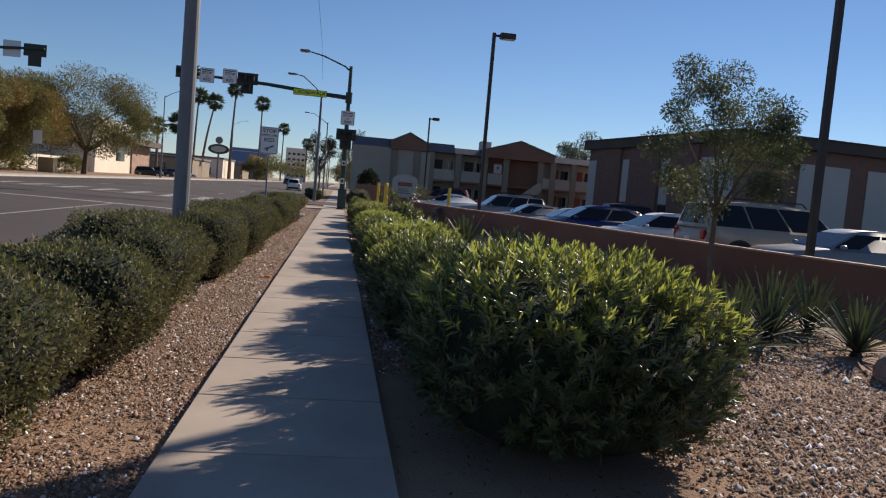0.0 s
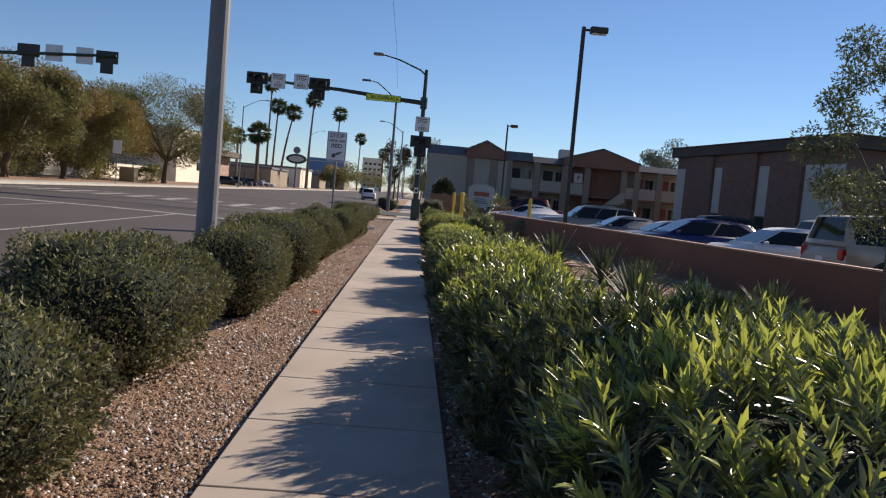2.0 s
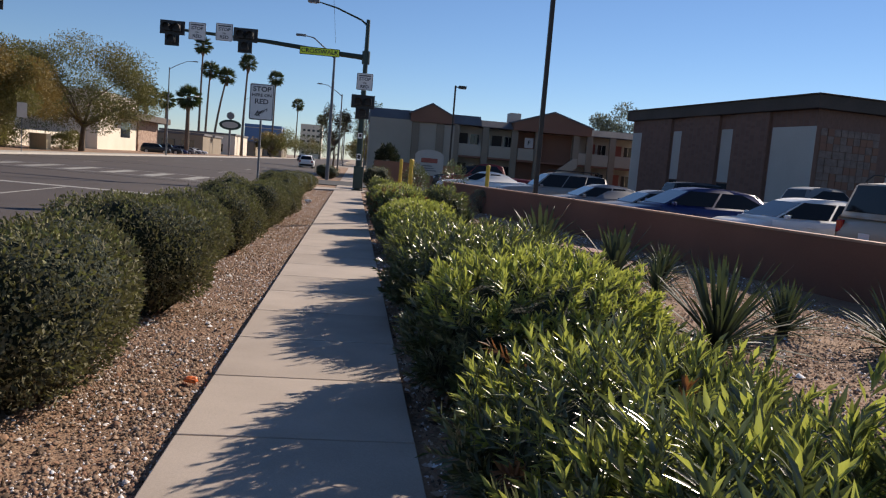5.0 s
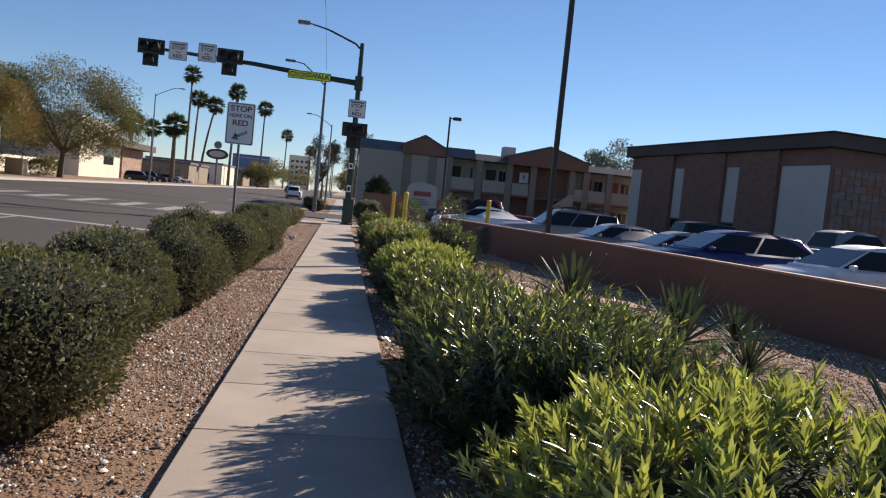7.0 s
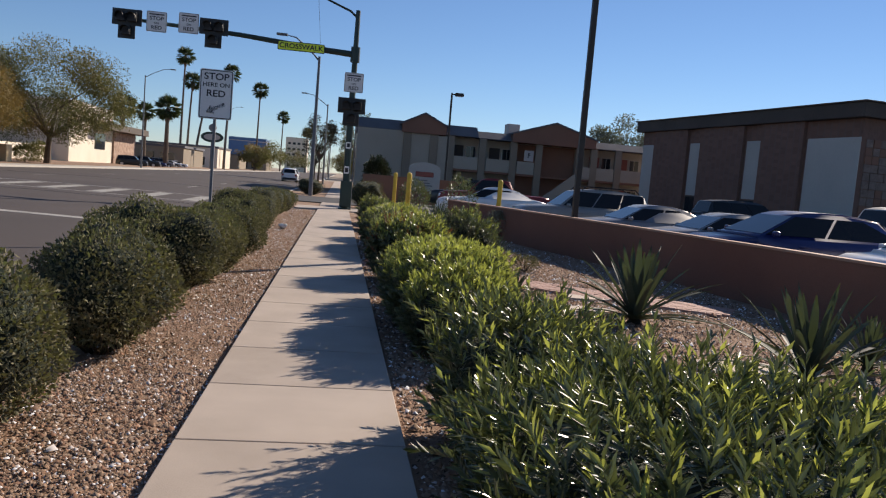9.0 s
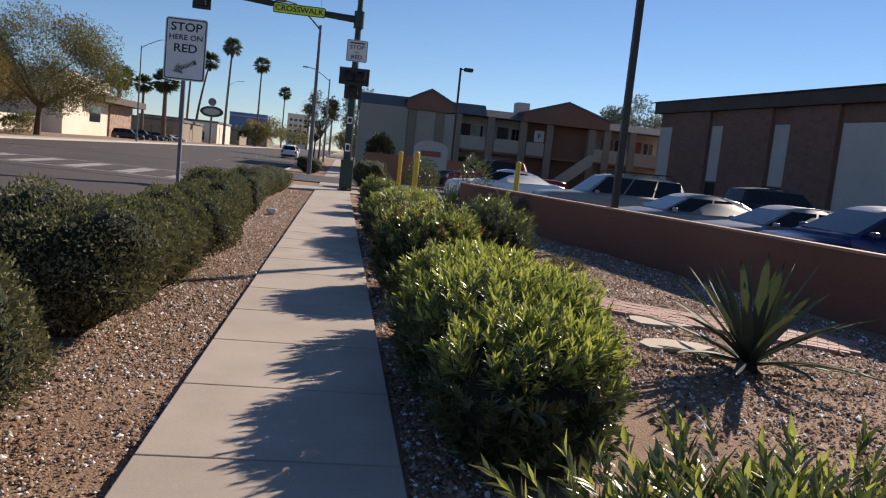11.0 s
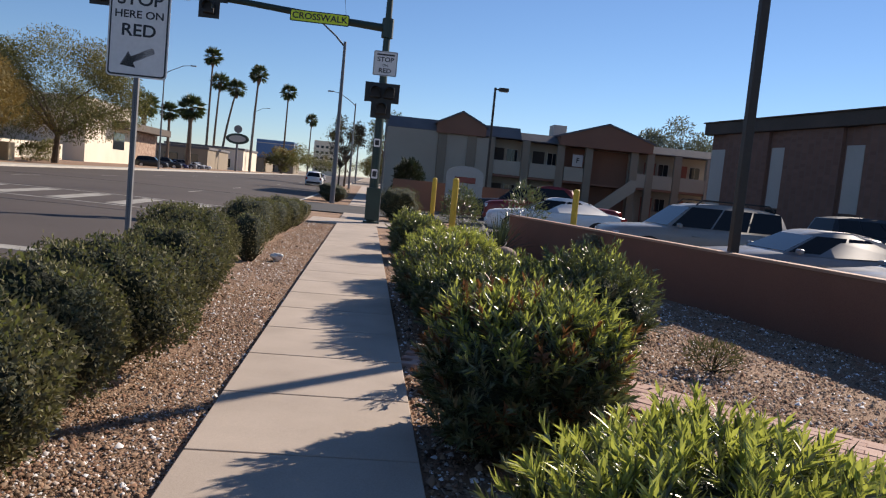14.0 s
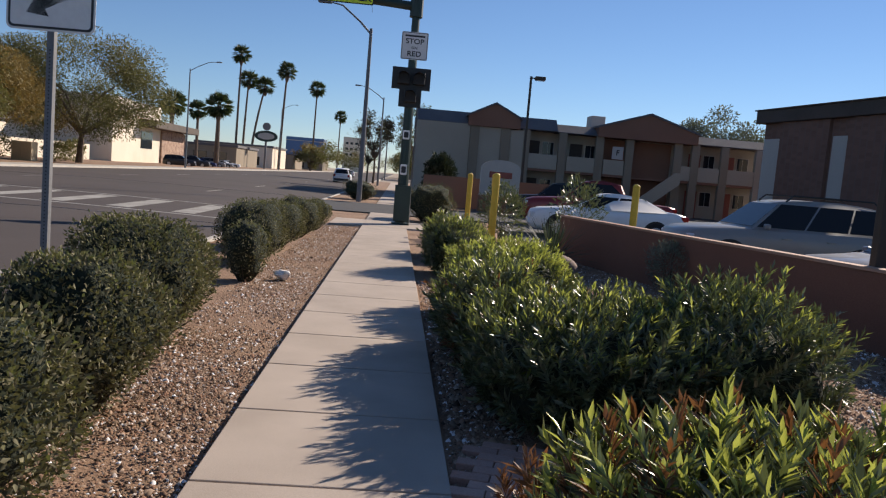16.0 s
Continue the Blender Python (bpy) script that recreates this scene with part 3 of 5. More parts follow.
# x, y, half width, half depth, height, shoots, loose, red, lit tips
# bushes that show their shaded side get few light tips
OLEANDERS = [(2.32, 4.65, 0.94, 1.05, 1.24, 800, 0.2, 0.0, 0.65), (2.3, 6.2, 0.9, 0.6, 1.14, 420, 0.2, 0.0, 0.12), (3.0, 7.2, 0.6, 0.55, 0.98, 260, 0.3, 0.0, 0.08), (1.8, 7.85, 0.48, 0.75, 1.0, 340, 0.3, 0.0, 0.45), (1.92, 9.2, 0.6, 0.62, 0.88, 360, 0.3, 0.02, 0.55),
             (2.02, 11.25, 0.74, 0.76, 0.96, 520, 0.2, 0.0, 1.0), (2.35, 12.95, 0.58, 0.5, 0.82, 260, 0.5, 0.0, 0.15), (2.06, 14.0, 0.78, 1.15, 0.9, 640, 0.5, 0.0, 0.25), (1.9, 16.05, 0.5, 0.5, 0.84, 240, 0.4, 0.0, 0.3),
             (2.05, 20.7, 0.62, 0.58, 0.83, 380, 0.1, 0.0, 0.95), (1.9, 19.3, 0.58, 0.76, 0.88, 460, 0.1, 0.0, 0.95), (1.86, 18.35, 0.42, 0.44, 0.76, 220, 0.2, 0.0, 0.9), (1.83, 22.85, 0.5, 0.62, 0.94, 480, 0.2, 0.14, 0.6), (2.15, 26.05, 0.74, 0.8, 0.8, 520, 0.3, 0.0, 0.3), (3.08, 25.95, 0.54, 0.62, 0.92, 340, 0.6, 0.0, 0.2),
             (1.74, 27.5, 0.42, 0.8, 0.8, 340, 0.3, 0.05, 0.35), (2.15, 29.5, 0.64, 0.74, 0.85, 420, 0.1, 0.0, 0.9), (1.8, 33.16, 0.38, 0.62, 0.86, 260, 0.3, 0.0, 0.35), (2.0, 35.6, 0.5, 0.85, 0.75, 260, 0.3, 0.0, 0.4)]
for i, (x, y, hx, hy, h, sh, lo, rd, tp) in enumerate(OLEANDERS):
    oleander(x, y, hx * 1.04, hy * 1.06, h * 1.02, 300 + i, int(sh * 1.9), lo, rd, tp, label="oleander shrub with rusty red tips" if rd > 0.08 else ("oleander shrub with bright new leaves, sunlit tops put into their colour" if tp > 0.6 else "oleander shrub with long glossy leaves, darker for fewer lit tips"))
oleander(1.42, 24.05, 0.1, 0.12, 0.36, 330, 22, 0.6, 0.8, 0.1, label="small reddish oleander sucker at the edge of the walk")


def rosette(x, y, r, h, seed, n=40, width=0.06, material="agave_leaf", label="spiky grey-green rosette plant in gravel", name="agave", droop=0.25):
    rng = np.random.default_rng(seed)
    ob = thing(name, label, "succulent", (x, y, -0.04), 0, group="spiky plants in the bed")
    verts, tris = [], []
    for i in range(n):
        a = i * 2.399 + rng.uniform(-0.2, 0.2)
        el = radians(12 + 72 * (i / n) ** 1.0 + rng.uniform(-8, 8))
        ln = (r * math.cos(el) + h * math.sin(el)) * rng.uniform(0.85, 1.1)
        c, s = math.cos(a), math.sin(a)
        steps = 5
        b = len(verts)
        for k in range(steps + 1):
            f = k / steps
            rr = ln * f * math.cos(el)
            z = 0.03 + ln * f * math.sin(el) - droop * ln * f * f * math.cos(el)
            w = width * (0.75 + 0.6 * f) * (1 - f) ** 0.55
            for q, lift in ((-1, 1), (0, 0), (1, 1)):
                verts.append((c * rr - s * w * q * 0.5, s * rr + c * w * q * 0.5, max(z, 0.03) + lift * w * 0.22))
        for k in range(steps):
            for q in (0, 1):
                i0 = b + k * 3 + q
                tris += [(i0, i0 + 1, i0 + 4), (i0, i0 + 4, i0 + 3)]
    under("leaves", arrays_mesh("leaves", np.array(verts), np.array(tris), [material]), ob)
    part("heart", tube(bmesh.new(), (0, 0, -0.02), (0, 0, 0.1), 0.06 * r / 0.5, 0.03, 9), "twig", ob)
    return ob


for i, (x, y, r, h, n, w) in enumerate([(5.2, 7.6, 0.75, 0.8, 46, 0.06), (6.3, 8.7, 0.8, 0.9, 50, 0.055), (7.0, 8.0, 0.7, 0.7, 44, 0.055), (7.3, 9.4, 0.7, 0.8, 44, 0.05), (4.2, 13.1, 0.75, 0.9, 60, 0.055), (5.5, 14.2, 0.55, 0.55, 40, 0.05), (6.3, 13.5, 0.65, 0.7, 44, 0.05), (4.9, 10.2, 0.6, 0.55, 30, 0.06), (6.0, 18.6, 0.5, 0.55, 36, 0.05), (5.0, 16.5, 0.5, 0.55, 36, 0.045),
                                        (4.38, 20.55, 0.88, 0.95, 26, 0.12), (4.9, 17.9, 0.78, 0.8, 26, 0.105), (3.92, 26.95, 0.52, 0.48, 38, 0.055), (3.9, 35.6, 0.75, 0.95, 80, 0.03), (3.3, 22.2, 0.4, 0.3, 22, 0.04)]):
    rosette(x, y, r, h * 0.9, 500 + i, int(n * 1.5), w)


def fuzzy_shrub(x, y, r, h, seed, material, n, ln, wd, label, name="shrub", group=""):
    rng = np.random.default_rng(seed)
    ob = thing(name, label, "shrub", (x, y, -0.03), 0, group)
    u = unit(rng.normal(size=(n, 3)) + np.array([0, 0, 0.3]))
    rad = rng.uniform(0.3, 1.0, n) ** 0.6 * lumps(u, rng, 0.12)
    p = u * rad[:, None] * np.array([r, r, h / 2]) + np.array([0, 0, h / 2])
    keep = p[:, 2] > 0.02
    u, p = u[keep], p[keep]
    m = len(p)
    d = unit(u + np.array([0, 0, 0.5]) + rng.normal(size=(m, 3)) * 0.5)
    v, t = leaf_arrays(p, d, unit(np.cross(d, rng.normal(size=(m, 3)))), ln * rng.uniform(0.6, 1.3, m), wd)
    under("foliage", arrays_mesh("foliage", v, t, [material]), ob)
    bm = bmesh.new()
    for _ in range(14):
        q = unit(rng.normal(size=3) + np.array([0, 0, 1.2])) * np.array([r, r, h * 0.8])
        tube(bm, (0, 0, -0.02), (q[0] * 0.8, q[1] * 0.8, abs(q[2]) * 0.9 + 0.02), 0.008, 0.003, 4, False)
    tagged(part("stem", bm, "twig", ob), kind="stuff")
    return ob


fuzzy_shrub(5.3, 33.0, 0.42, 0.85, 61, "grey_leaf", 3500, 0.06, 0.012, "pale grey feathery shrub against the low wall")
fuzzy_shrub(4.17, 25.28, 0.28, 0.28, 62, "sage_leaf", 700, 0.05, 0.015, "small sparse green shrub in the gravel")
fuzzy_shrub(3.6, 40.6, 0.6, 1.5, 63, "oleander_leaf", 1500, 0.12, 0.03, "young leafy green shrub past the wall's end")
fuzzy_shrub(4.9, 37.9, 0.55, 1.75, 64, "oleander_leaf", 900, 0.12, 0.03, "young leafy green shrub past the wall's end")
clipped_bush(2.0, 46.6, 0.85, 0.9, 1.2, 77, 5000, label="large rounded dark green shrub near the signal pole")
clipped_bush(-1.0, 61.0, 0.9, 1.0, 1.0, 78, 2500, label="dark rounded shrub beside the street lamp")
fuzzy_shrub(3.3, 66.0, 0.95, 2.9, 65, "dark_leaf", 4000, 0.22, 0.07, "dark round small tree before the pale wall", "tree")

# ---- street furniture ----


def lettering(text, size, parent, at, material="sign_black", name="lettering", wide=1.0):
    cu = bpy.data.curves.new("lettering", "FONT")
    cu.body, cu.size, cu.align_x, cu.align_y, cu.extrude, cu.offset = text, size, "CENTER", "CENTER", 0.002, size * 0.018
    tmp = bpy.data.objects.new("lettering", cu)
    scene.collection.objects.link(tmp)
    dg = bpy.context.evaluated_depsgraph_get()
    me = bpy.data.meshes.new_from_object(tmp.evaluated_get(dg))
    bpy.data.objects.remove(tmp)
    me.materials.clear()
    me.materials.append(MATS[material])
    me.transform(Matrix.Diagonal((wide, 1, 1, 1)))
    ob = new(name, me)
    ob.parent = parent
    ob.matrix_local = pose(*at, 90, 0, 0)
    return ob


def plate(bm, w, h, z, y0=0.0, y1=0.004, x=0.0, r=0.04):
    """An upright sheet with rounded corners, its face to -y."""
    pts = []
    for cx, cz, a0 in ((w / 2 - r, h / 2 - r, 0), (-w / 2 + r, h / 2 - r, 90), (-w / 2 + r, -h / 2 + r, 180), (w / 2 - r, -h / 2 + r, 270)):
        for k in range(5):
            a = radians(a0 + k * 22.5)
            pts.append((x + cx + r * math.cos(a), z + cz + r * math.sin(a)))
    return slab_poly(bm, pts, "y", y0, y1)


def border_sign(parent, w, h, z, y=0.0, x=0.0, face="sign_white", edge="sign_black", back=None):
    b = part("sign_plate", plate(bmesh.new(), w, h, z, y - 0.003, y, x, 0.045), face, parent)
    if back is None:
        bm = plate(bmesh.new(), w - 0.03, h - 0.03, z, y - 0.006, y - 0.0031, x, 0.035)
        part("sign_border", bm, edge, parent)
        part("sign_face", plate(bmesh.new(), w - 0.062, h - 0.062, z, y - 0.0085, y - 0.0061, x, 0.025), face, parent)
    return b


# stop sign on a perforated post
stop = thing("road_sign", "white rectangular stop-here-on-red sign on a perforated steel post", "sign", (-1.62, 26.75, -0.05), -2)
bm = box(bmesh.new(), -0.025, 0.025, 0.0, 0.05, 0.0, 3.2, 0.003)
part("post", bm, "pole_grey", stop)
bm = bmesh.new()
for k in range(84):
    tube(bm, (0, -0.0012, 0.06 + k * 0.0255), (0, 0.001, 0.06 + k * 0.0255), 0.0056, n=6)
tagged(part("perforation", bm, "sign_black", stop), kind="stuff")
border_sign(stop, 0.61, 0.915, 2.76, -0.002)
for txt, sz, z in (("STOP", 0.17, 3.08), ("HERE ON", 0.105, 2.93), ("RED", 0.17, 2.77)):
    lettering(txt, sz, stop, (0, -0.0105, z), wide=1.12)
bm = slab_poly(bmesh.new(), [(0.15, 2.62), (0.18, 2.56), (-0.04, 2.45), (-0.01, 2.40), (-0.17, 2.42), (-0.09, 2.56), (-0.06, 2.51)], "y", -0.0105, -0.0087)
part("arrow", bm, "sign_black", stop)


def beacon(parent, x, y, z):
    """Two lenses over one, on a black back plate; z is its top."""
    head = part("signal_head", bmesh.new(), "signal_black", parent)
    bm = bmesh.new()
    box(bm, x - 0.55, x + 0.55, y - 0.03, y, z - 0.62, z, 0.01)
    box(bm, x - 0.32, x + 0.32, y - 0.03, y, z - 1.12, z - 0.60, 0.01)
    for dx, dz in ((-0.22, -0.31), (0.22, -0.31), (0, -0.82)):
        box(bm, x + dx - 0.17, x + dx + 0.17, y - 0.2, y - 0.028, z + dz - 0.17, z + dz + 0.17, 0.02)
    bm.to_mesh(head.data)
    bm.free()
    for dx, dz in ((-0.22, -0.31), (0.22, -0.31), (0, -0.82)):
        bm = tube(bmesh.new(), (x + dx, y - 0.2, z + dz), (x + dx, y - 0.208, z + dz), 0.14, n=20)
        part("lens", bm, "plastic_black", head)
        bm = bmesh.new()
        n = 14
        ring = [[bm.verts.new((x + dx + 0.155 * math.cos(a), y + yy, z + dz + 0.155 * math.sin(a))) for a in [math.pi * (-0.15 + 1.3 * k / n) for k in range(n + 1)]] for yy in (-0.2, -0.42)]
        for k in range(n):
            bm.faces.new((ring[0][k], ring[0][k + 1], ring[1][k + 1], ring[1][k]))
        part("visor", bm, "signal_black", head)
    return head


def red_plate(parent, x, y, z, w=0.76, h=0.78, back=False):
    if back:
        border_sign(parent, w, h, z, y, x, "sign_back", back=True)
        return
    border_sign(parent, w, h, z, y, x)
    part("small_print", boxm(x - 0.28, x + 0.28, y - 0.0105, y - 0.0087, z + 0.25, z + 0.30), "sign_black", parent)
    for txt, sz, dz in (("STOP", 0.2, 0.12), ("ON", 0.1, -0.06), ("RED", 0.2, -0.23)):
        lettering(txt, sz, parent, (x, y - 0.0105, z + dz), wide=1.1)


# signal mast near the walk, local origin at its foot
mast = thing("signal_mast", "dark green signal mast with long arm, beacons and street light", "traffic signal", (1.04, 43.64, 0))
part("pole", pipe(bmesh.new(), [(0, 0, 0), (0, 0, 4), (0, 0, 8.0)], [0.16, 0.13, 0.09], 14), "signal_green", mast)
part("base_plate", box(bmesh.new(), -0.26, 0.26, -0.26, 0.26, 0.0, 0.05, 0.01), "signal_green", mast)
part("control_box", box(bmesh.new(), -0.22, 0.24, -0.3, -0.155, 0.1, 1.15, 0.02), "signal_green", mast)
part("arm", pipe(bmesh.new(), [(0, 0, 6.25), (-1.4, 0, 6.32), (-4.5, 0, 6.55), (-9.0, 0, 6.72)], [0.13, 0.115, 0.095, 0.06], 12), "signal_green", mast)
part("arm_clamp", tube(bmesh.new(), (0, 0, 5.95), (0, 0, 6.55), 0.19, n=14), "signal_green", mast)
part("light_arm", pipe(bmesh.new(), [(0, 0, 7.7), (-0.3, 0, 7.95), (-1.5, 0, 8.4), (-2.35, 0, 8.58)], [0.05, 0.045, 0.04, 0.03], 8), "signal_green", mast)
lum = part("luminaire", box(bmesh.new(), -2.85, -2.3, -0.12, 0.12, 8.52, 8.66, 0.04), "pole_grey", mast)
part("lens", box(bmesh.new(), -2.78, -2.42, -0.09, 0.09, 8.5, 8.518, 0.004), "lamp_clear", lum)
part("sign_plate", plate(bmesh.new(), 1.85, 0.36, 6.30, -0.205, -0.2, -2.15, 0.05), "sign_black", mast)
part("sign_face", plate(bmesh.new(), 1.79, 0.30, 6.30, -0.209, -0.2051, -2.15, 0.04), "sign_yellow", mast, "lime yellow crosswalk name plate")
lettering("CROSSWALK", 0.27, mast, (-2.15, -0.2115, 6.30), wide=1.08)
for dx, z in ((-5.55, 7.03), (-8.8, 7.05)):
    beacon(mast, dx, -0.16, z)
for dx, z in ((-6.5, 6.75), (-7.7, 6.68)):
    red_plate(mast, dx, -0.2, z)
red_plate(mast, 0.02, -0.17, 5.12)
beacon(mast, 0.0, -0.2, 4.5)
for z, h in ((2.6, 0.26), (1.6, 0.3)):
    part("push_button_sign", plate(bmesh.new(), 0.19, h, z, -0.18, -0.175, -0.02, 0.02), "sign_white", mast, "small white crossing notice")
    part("notice_print", plate(bmesh.new(), 0.13, h * 0.62, z, -0.183, -0.1801, -0.02, 0.02), "sign_black", mast)
part("conduit", pipe(bmesh.new(), [(0.24, 0.1, 0), (0.24, 0.1, 4.4), (0.3, 0.1, 4.5)], [0.03, 0.03, 0.03], 8), "pole_grey", mast)

# the mast across the street, seen from behind
far = thing("signal_mast", "dark signal mast across the street with beacons facing away", "traffic signal", (-25.2, 41.8, 0))
part("pole", pipe(bmesh.new(), [(0, 0, 0), (0, 0, 4), (0, 0, 8.0)], [0.16, 0.13, 0.09], 14), "signal_green", far)
part("arm", pipe(bmesh.new(), [(0, 0, 6.1), (4, 0, 6.55), (10.8, 0, 6.95)], [0.13, 0.1, 0.06], 12), "signal_green", far)
for dx in (6.45, 10.3):
    bm = bmesh.new()
    box(bm, dx - 0.55, dx + 0.55, 0.1, 0.14, 6.55, 7.17, 0.01)
    box(bm, dx - 0.32, dx + 0.32, 0.1, 0.14, 6.05, 6.57, 0.01)
    box(bm, dx - 0.4, dx + 0.4, 0.141, 0.3, 6.62, 7.08, 0.03)
    part("signal_head", bm, "signal_black", far)
for dx in (7.7, 9.2):
    part("sign_plate", plate(bmesh.new(), 0.85, 0.82, 6.83, 0.1, 0.105, dx), "sign_back", far, "bare aluminium sign back")


def tall_pole(x, y, h, r0, r1, material, label):
    ob = thing("utility_pole", label, "pole", (x, y, -0.06))
    part("shaft", pipe(bmesh.new(), [(0, 0, 0), (0, 0, h / 2), (0, 0, h)], [r0, (r0 + r1) / 2, r1], 16), material, ob)
    part("base", tube(bmesh.new(), (0, 0, 0), (0, 0, 0.3), r0 * 1.12, r0 * 1.06, 16), material, ob)
    return ob


tall_pole(-1.35, 11.05, 9.0, 0.115, 0.09, "pole_grey", "tall smooth grey steel pole among clipped shrubs")


def lot_lamp(x, y, h, label, heading=0.0):
    ob = thing("parking_lamp", label, "street lamp", (x, y, -0.06), heading)
    part("pole", box(bmesh.new(), -0.065, 0.065, -0.065, 0.065, 0.62, h, 0.012), "pole_bronze", ob)
    part("footing", tube(bmesh.new(), (0, 0, 0), (0, 0, 0.62), 0.26, n=20), "kerb_concrete", ob)
    part("arm", box(bmesh.new(), 0.05, 0.28, -0.03, 0.03, h - 0.14, h - 0.06, 0.008), "pole_bronze", ob)
    hd = part("lamp_head", box(bmesh.new(), 0.24, 0.84, -0.17, 0.17, h - 0.2, h + 0.02, 0.03), "pole_bronze", ob)
    part("lens", box(bmesh.new(), 0.3, 0.8, -0.13, 0.13, h - 0.222, h - 0.202, 0.004), "lamp_clear", hd)
    return ob


lot_lamp(6.33, 29.45, 7.8, "dark bronze parking lot lamp with a box head")
lot_lamp(8.19, 66.2, 7.8, "dark bronze parking lot lamp with a box head")
lot_lamp(9.85, 13.4, 7.8, "dark bronze parking lot lamp behind the low wall")


def street_lamp(x, y, h, reach, side, material="galvanised", label="tall galvanised street lamp with a long arm"):
    ob = thing("street_lamp", label, "street lamp", (x, y, -0.05))
    part("pole", pipe(bmesh.new(), [(0, 0, 0), (0, 0, h / 2), (0, 0, h)], [0.13, 0.10, 0.07], 12), material, ob)
    part("arm", pipe(bmesh.new(), [(0, 0, h - 0.25), (side * reach * 0.25, 0, h + 0.25), (side * reach * 0.7, 0, h + 0.95), (side * reach, 0, h + 1.05)], [0.05, 0.045, 0.04, 0.03], 8), material, ob)
    part("luminaire", box(bmesh.new(), min(side * (reach - 0.1), side * (reach + 0.55)), max(side * (reach - 0.1), side * (reach + 0.55)), -0.13, 0.13, h + 0.98, h + 1.12, 0.04), "pole_grey", ob)
    return ob


street_lamp(-0.9, 58.3, 8.2, 2.0, -1, "pole_grey")
street_lamp(-25.0, 117, 12.0, 3.2, 1)
street_lamp(-26.4, 200, 14.0, 3.0, 1)
street_lamp(-1.2, 105, 9.5, 2.6, -1)
street_lamp(-1.5, 170, 9.5, 2.6, -1)


def bollard(x, y, h=1.62):
    ob = thing("bollard", "tall yellow painted steel bollard", "bollard", (x, y, -0.06), group="yellow bollards")
    bm = tube(bmesh.new(), (0, 0, 0), (0, 0, h - 0.06), 0.085, n=18)
    part("post", bm, "bollard_yellow", ob)
    bm = bmesh.new()
    bmesh.ops.create_uvsphere(bm, u_segments=18, v_segments=8, radius=0.085, matrix=Matrix.Translation((0, 0, h - 0.06)) @ Matrix.Diagonal((1, 1, 0.7, 1)))
    part("cap", bm, "bollard_yellow", ob)


for x, y in ((3.2, 45.8), (3.28, 39.9), (3.42, 41.2), (6.5, 39.0)):
    bollard(x, y, 1.75)

# sign on the far side, and utility boxes
ob = thing("road_sign", "pale back of a small sign across the street", "sign", (-25.0, 70.3, 0))
part("post", tube(bmesh.new(), (0, 0.03, 0), (0, 0.03, 3.8), 0.035, n=8), "galvanised", ob)
part("sign_plate", plate(bmesh.new(), 0.75, 1.15, 3.2, -0.01, 0.0), "sign_white", ob)
ob = thing("utility_cabinet", "beige steel utility cabinet across the street", "cabinet", (-30.0, 87.0, -0.2))
part("body", box(bmesh.new(), -0.8, 0.8, -0.6, 0.6, 0, 1.75, 0.04), "cabinet_tan", ob)
part("door", box(bmesh.new(), -0.72, -0.02, -0.63, -0.602, 0.15, 1.6, 0.01), "cabinet_tan", ob)
part("door", box(bmesh.new(), 0.02, 0.72, -0.63, -0.602, 0.15, 1.6, 0.01), "cabinet_tan", ob)

# overhead wire
ob = thing("overhead_wire", "thin dark overhead wire above the walk", "cable")
part("wire", pipe(bmesh.new(), [(-0.9, 58.3, 8.9), (-0.7, 45, 9.4), (-0.75, 30, 10.4), (-0.9, 11.05, 12.5)], [0.008] * 4, 5), "plastic_black", ob)
part("support", pipe(bmesh.new(), [(-1.35, 11.05, 8.8), (-1.2, 11.05, 11.5), (-0.9, 11.05, 12.5)], [0.03, 0.025, 0.02], 6), "pole_grey", ob)

# ---- vehicles ----


def loft(bm, sections):
    """One skin through rings of equal length, closed at both ends."""
    rings = [[bm.verts.new(p) for p in s] for s in sections]
    n = len(rings[0])
    for a, b in zip(rings, rings[1:]):
        for k in range(n):
            bm.faces.new((a[k], a[(k + 1) % n], b[(k + 1) % n], b[k]))
    bm.faces.new(rings[0][::-1])
    bm.faces.new(rings[-1])
    bmesh.ops.recalc_face_normals(bm, faces=bm.faces)
    for f in bm.faces:
        f.smooth = True
    return bm


# length, width, height, belt, hood height, [x of: windscreen foot, windscreen top, roof end, rear foot], deck height, wheel radius
SHAPES = {"sedan": (4.6, 1.78, 1.41, 0.92, 0.90, (1.15, 0.35, -1.05, -1.75), 1.0, 0.32), "hatch": (4.25, 1.78, 1.52, 0.98, 0.95, (1.25, 0.4, -1.55, -2.02), 1.05, 0.32),
          "suv": (4.6, 1.85, 1.70, 1.05, 1.05, (1.05, 0.35, -2.0, -2.24), 1.1, 0.36), "big": (5.3, 2.0, 1.9, 1.15, 1.12, (1.35, 0.6, -2.45, -2.58), 1.15, 0.39),
          "pickup": (5.5, 1.95, 1.82, 1.12, 1.1, (1.35, 0.65, -0.75, -1.0), 1.12, 0.39), "van": (5.0, 1.95, 1.75, 1.05, 1.05, (1.75, 0.85, -2.2, -2.44), 1.1, 0.35)}


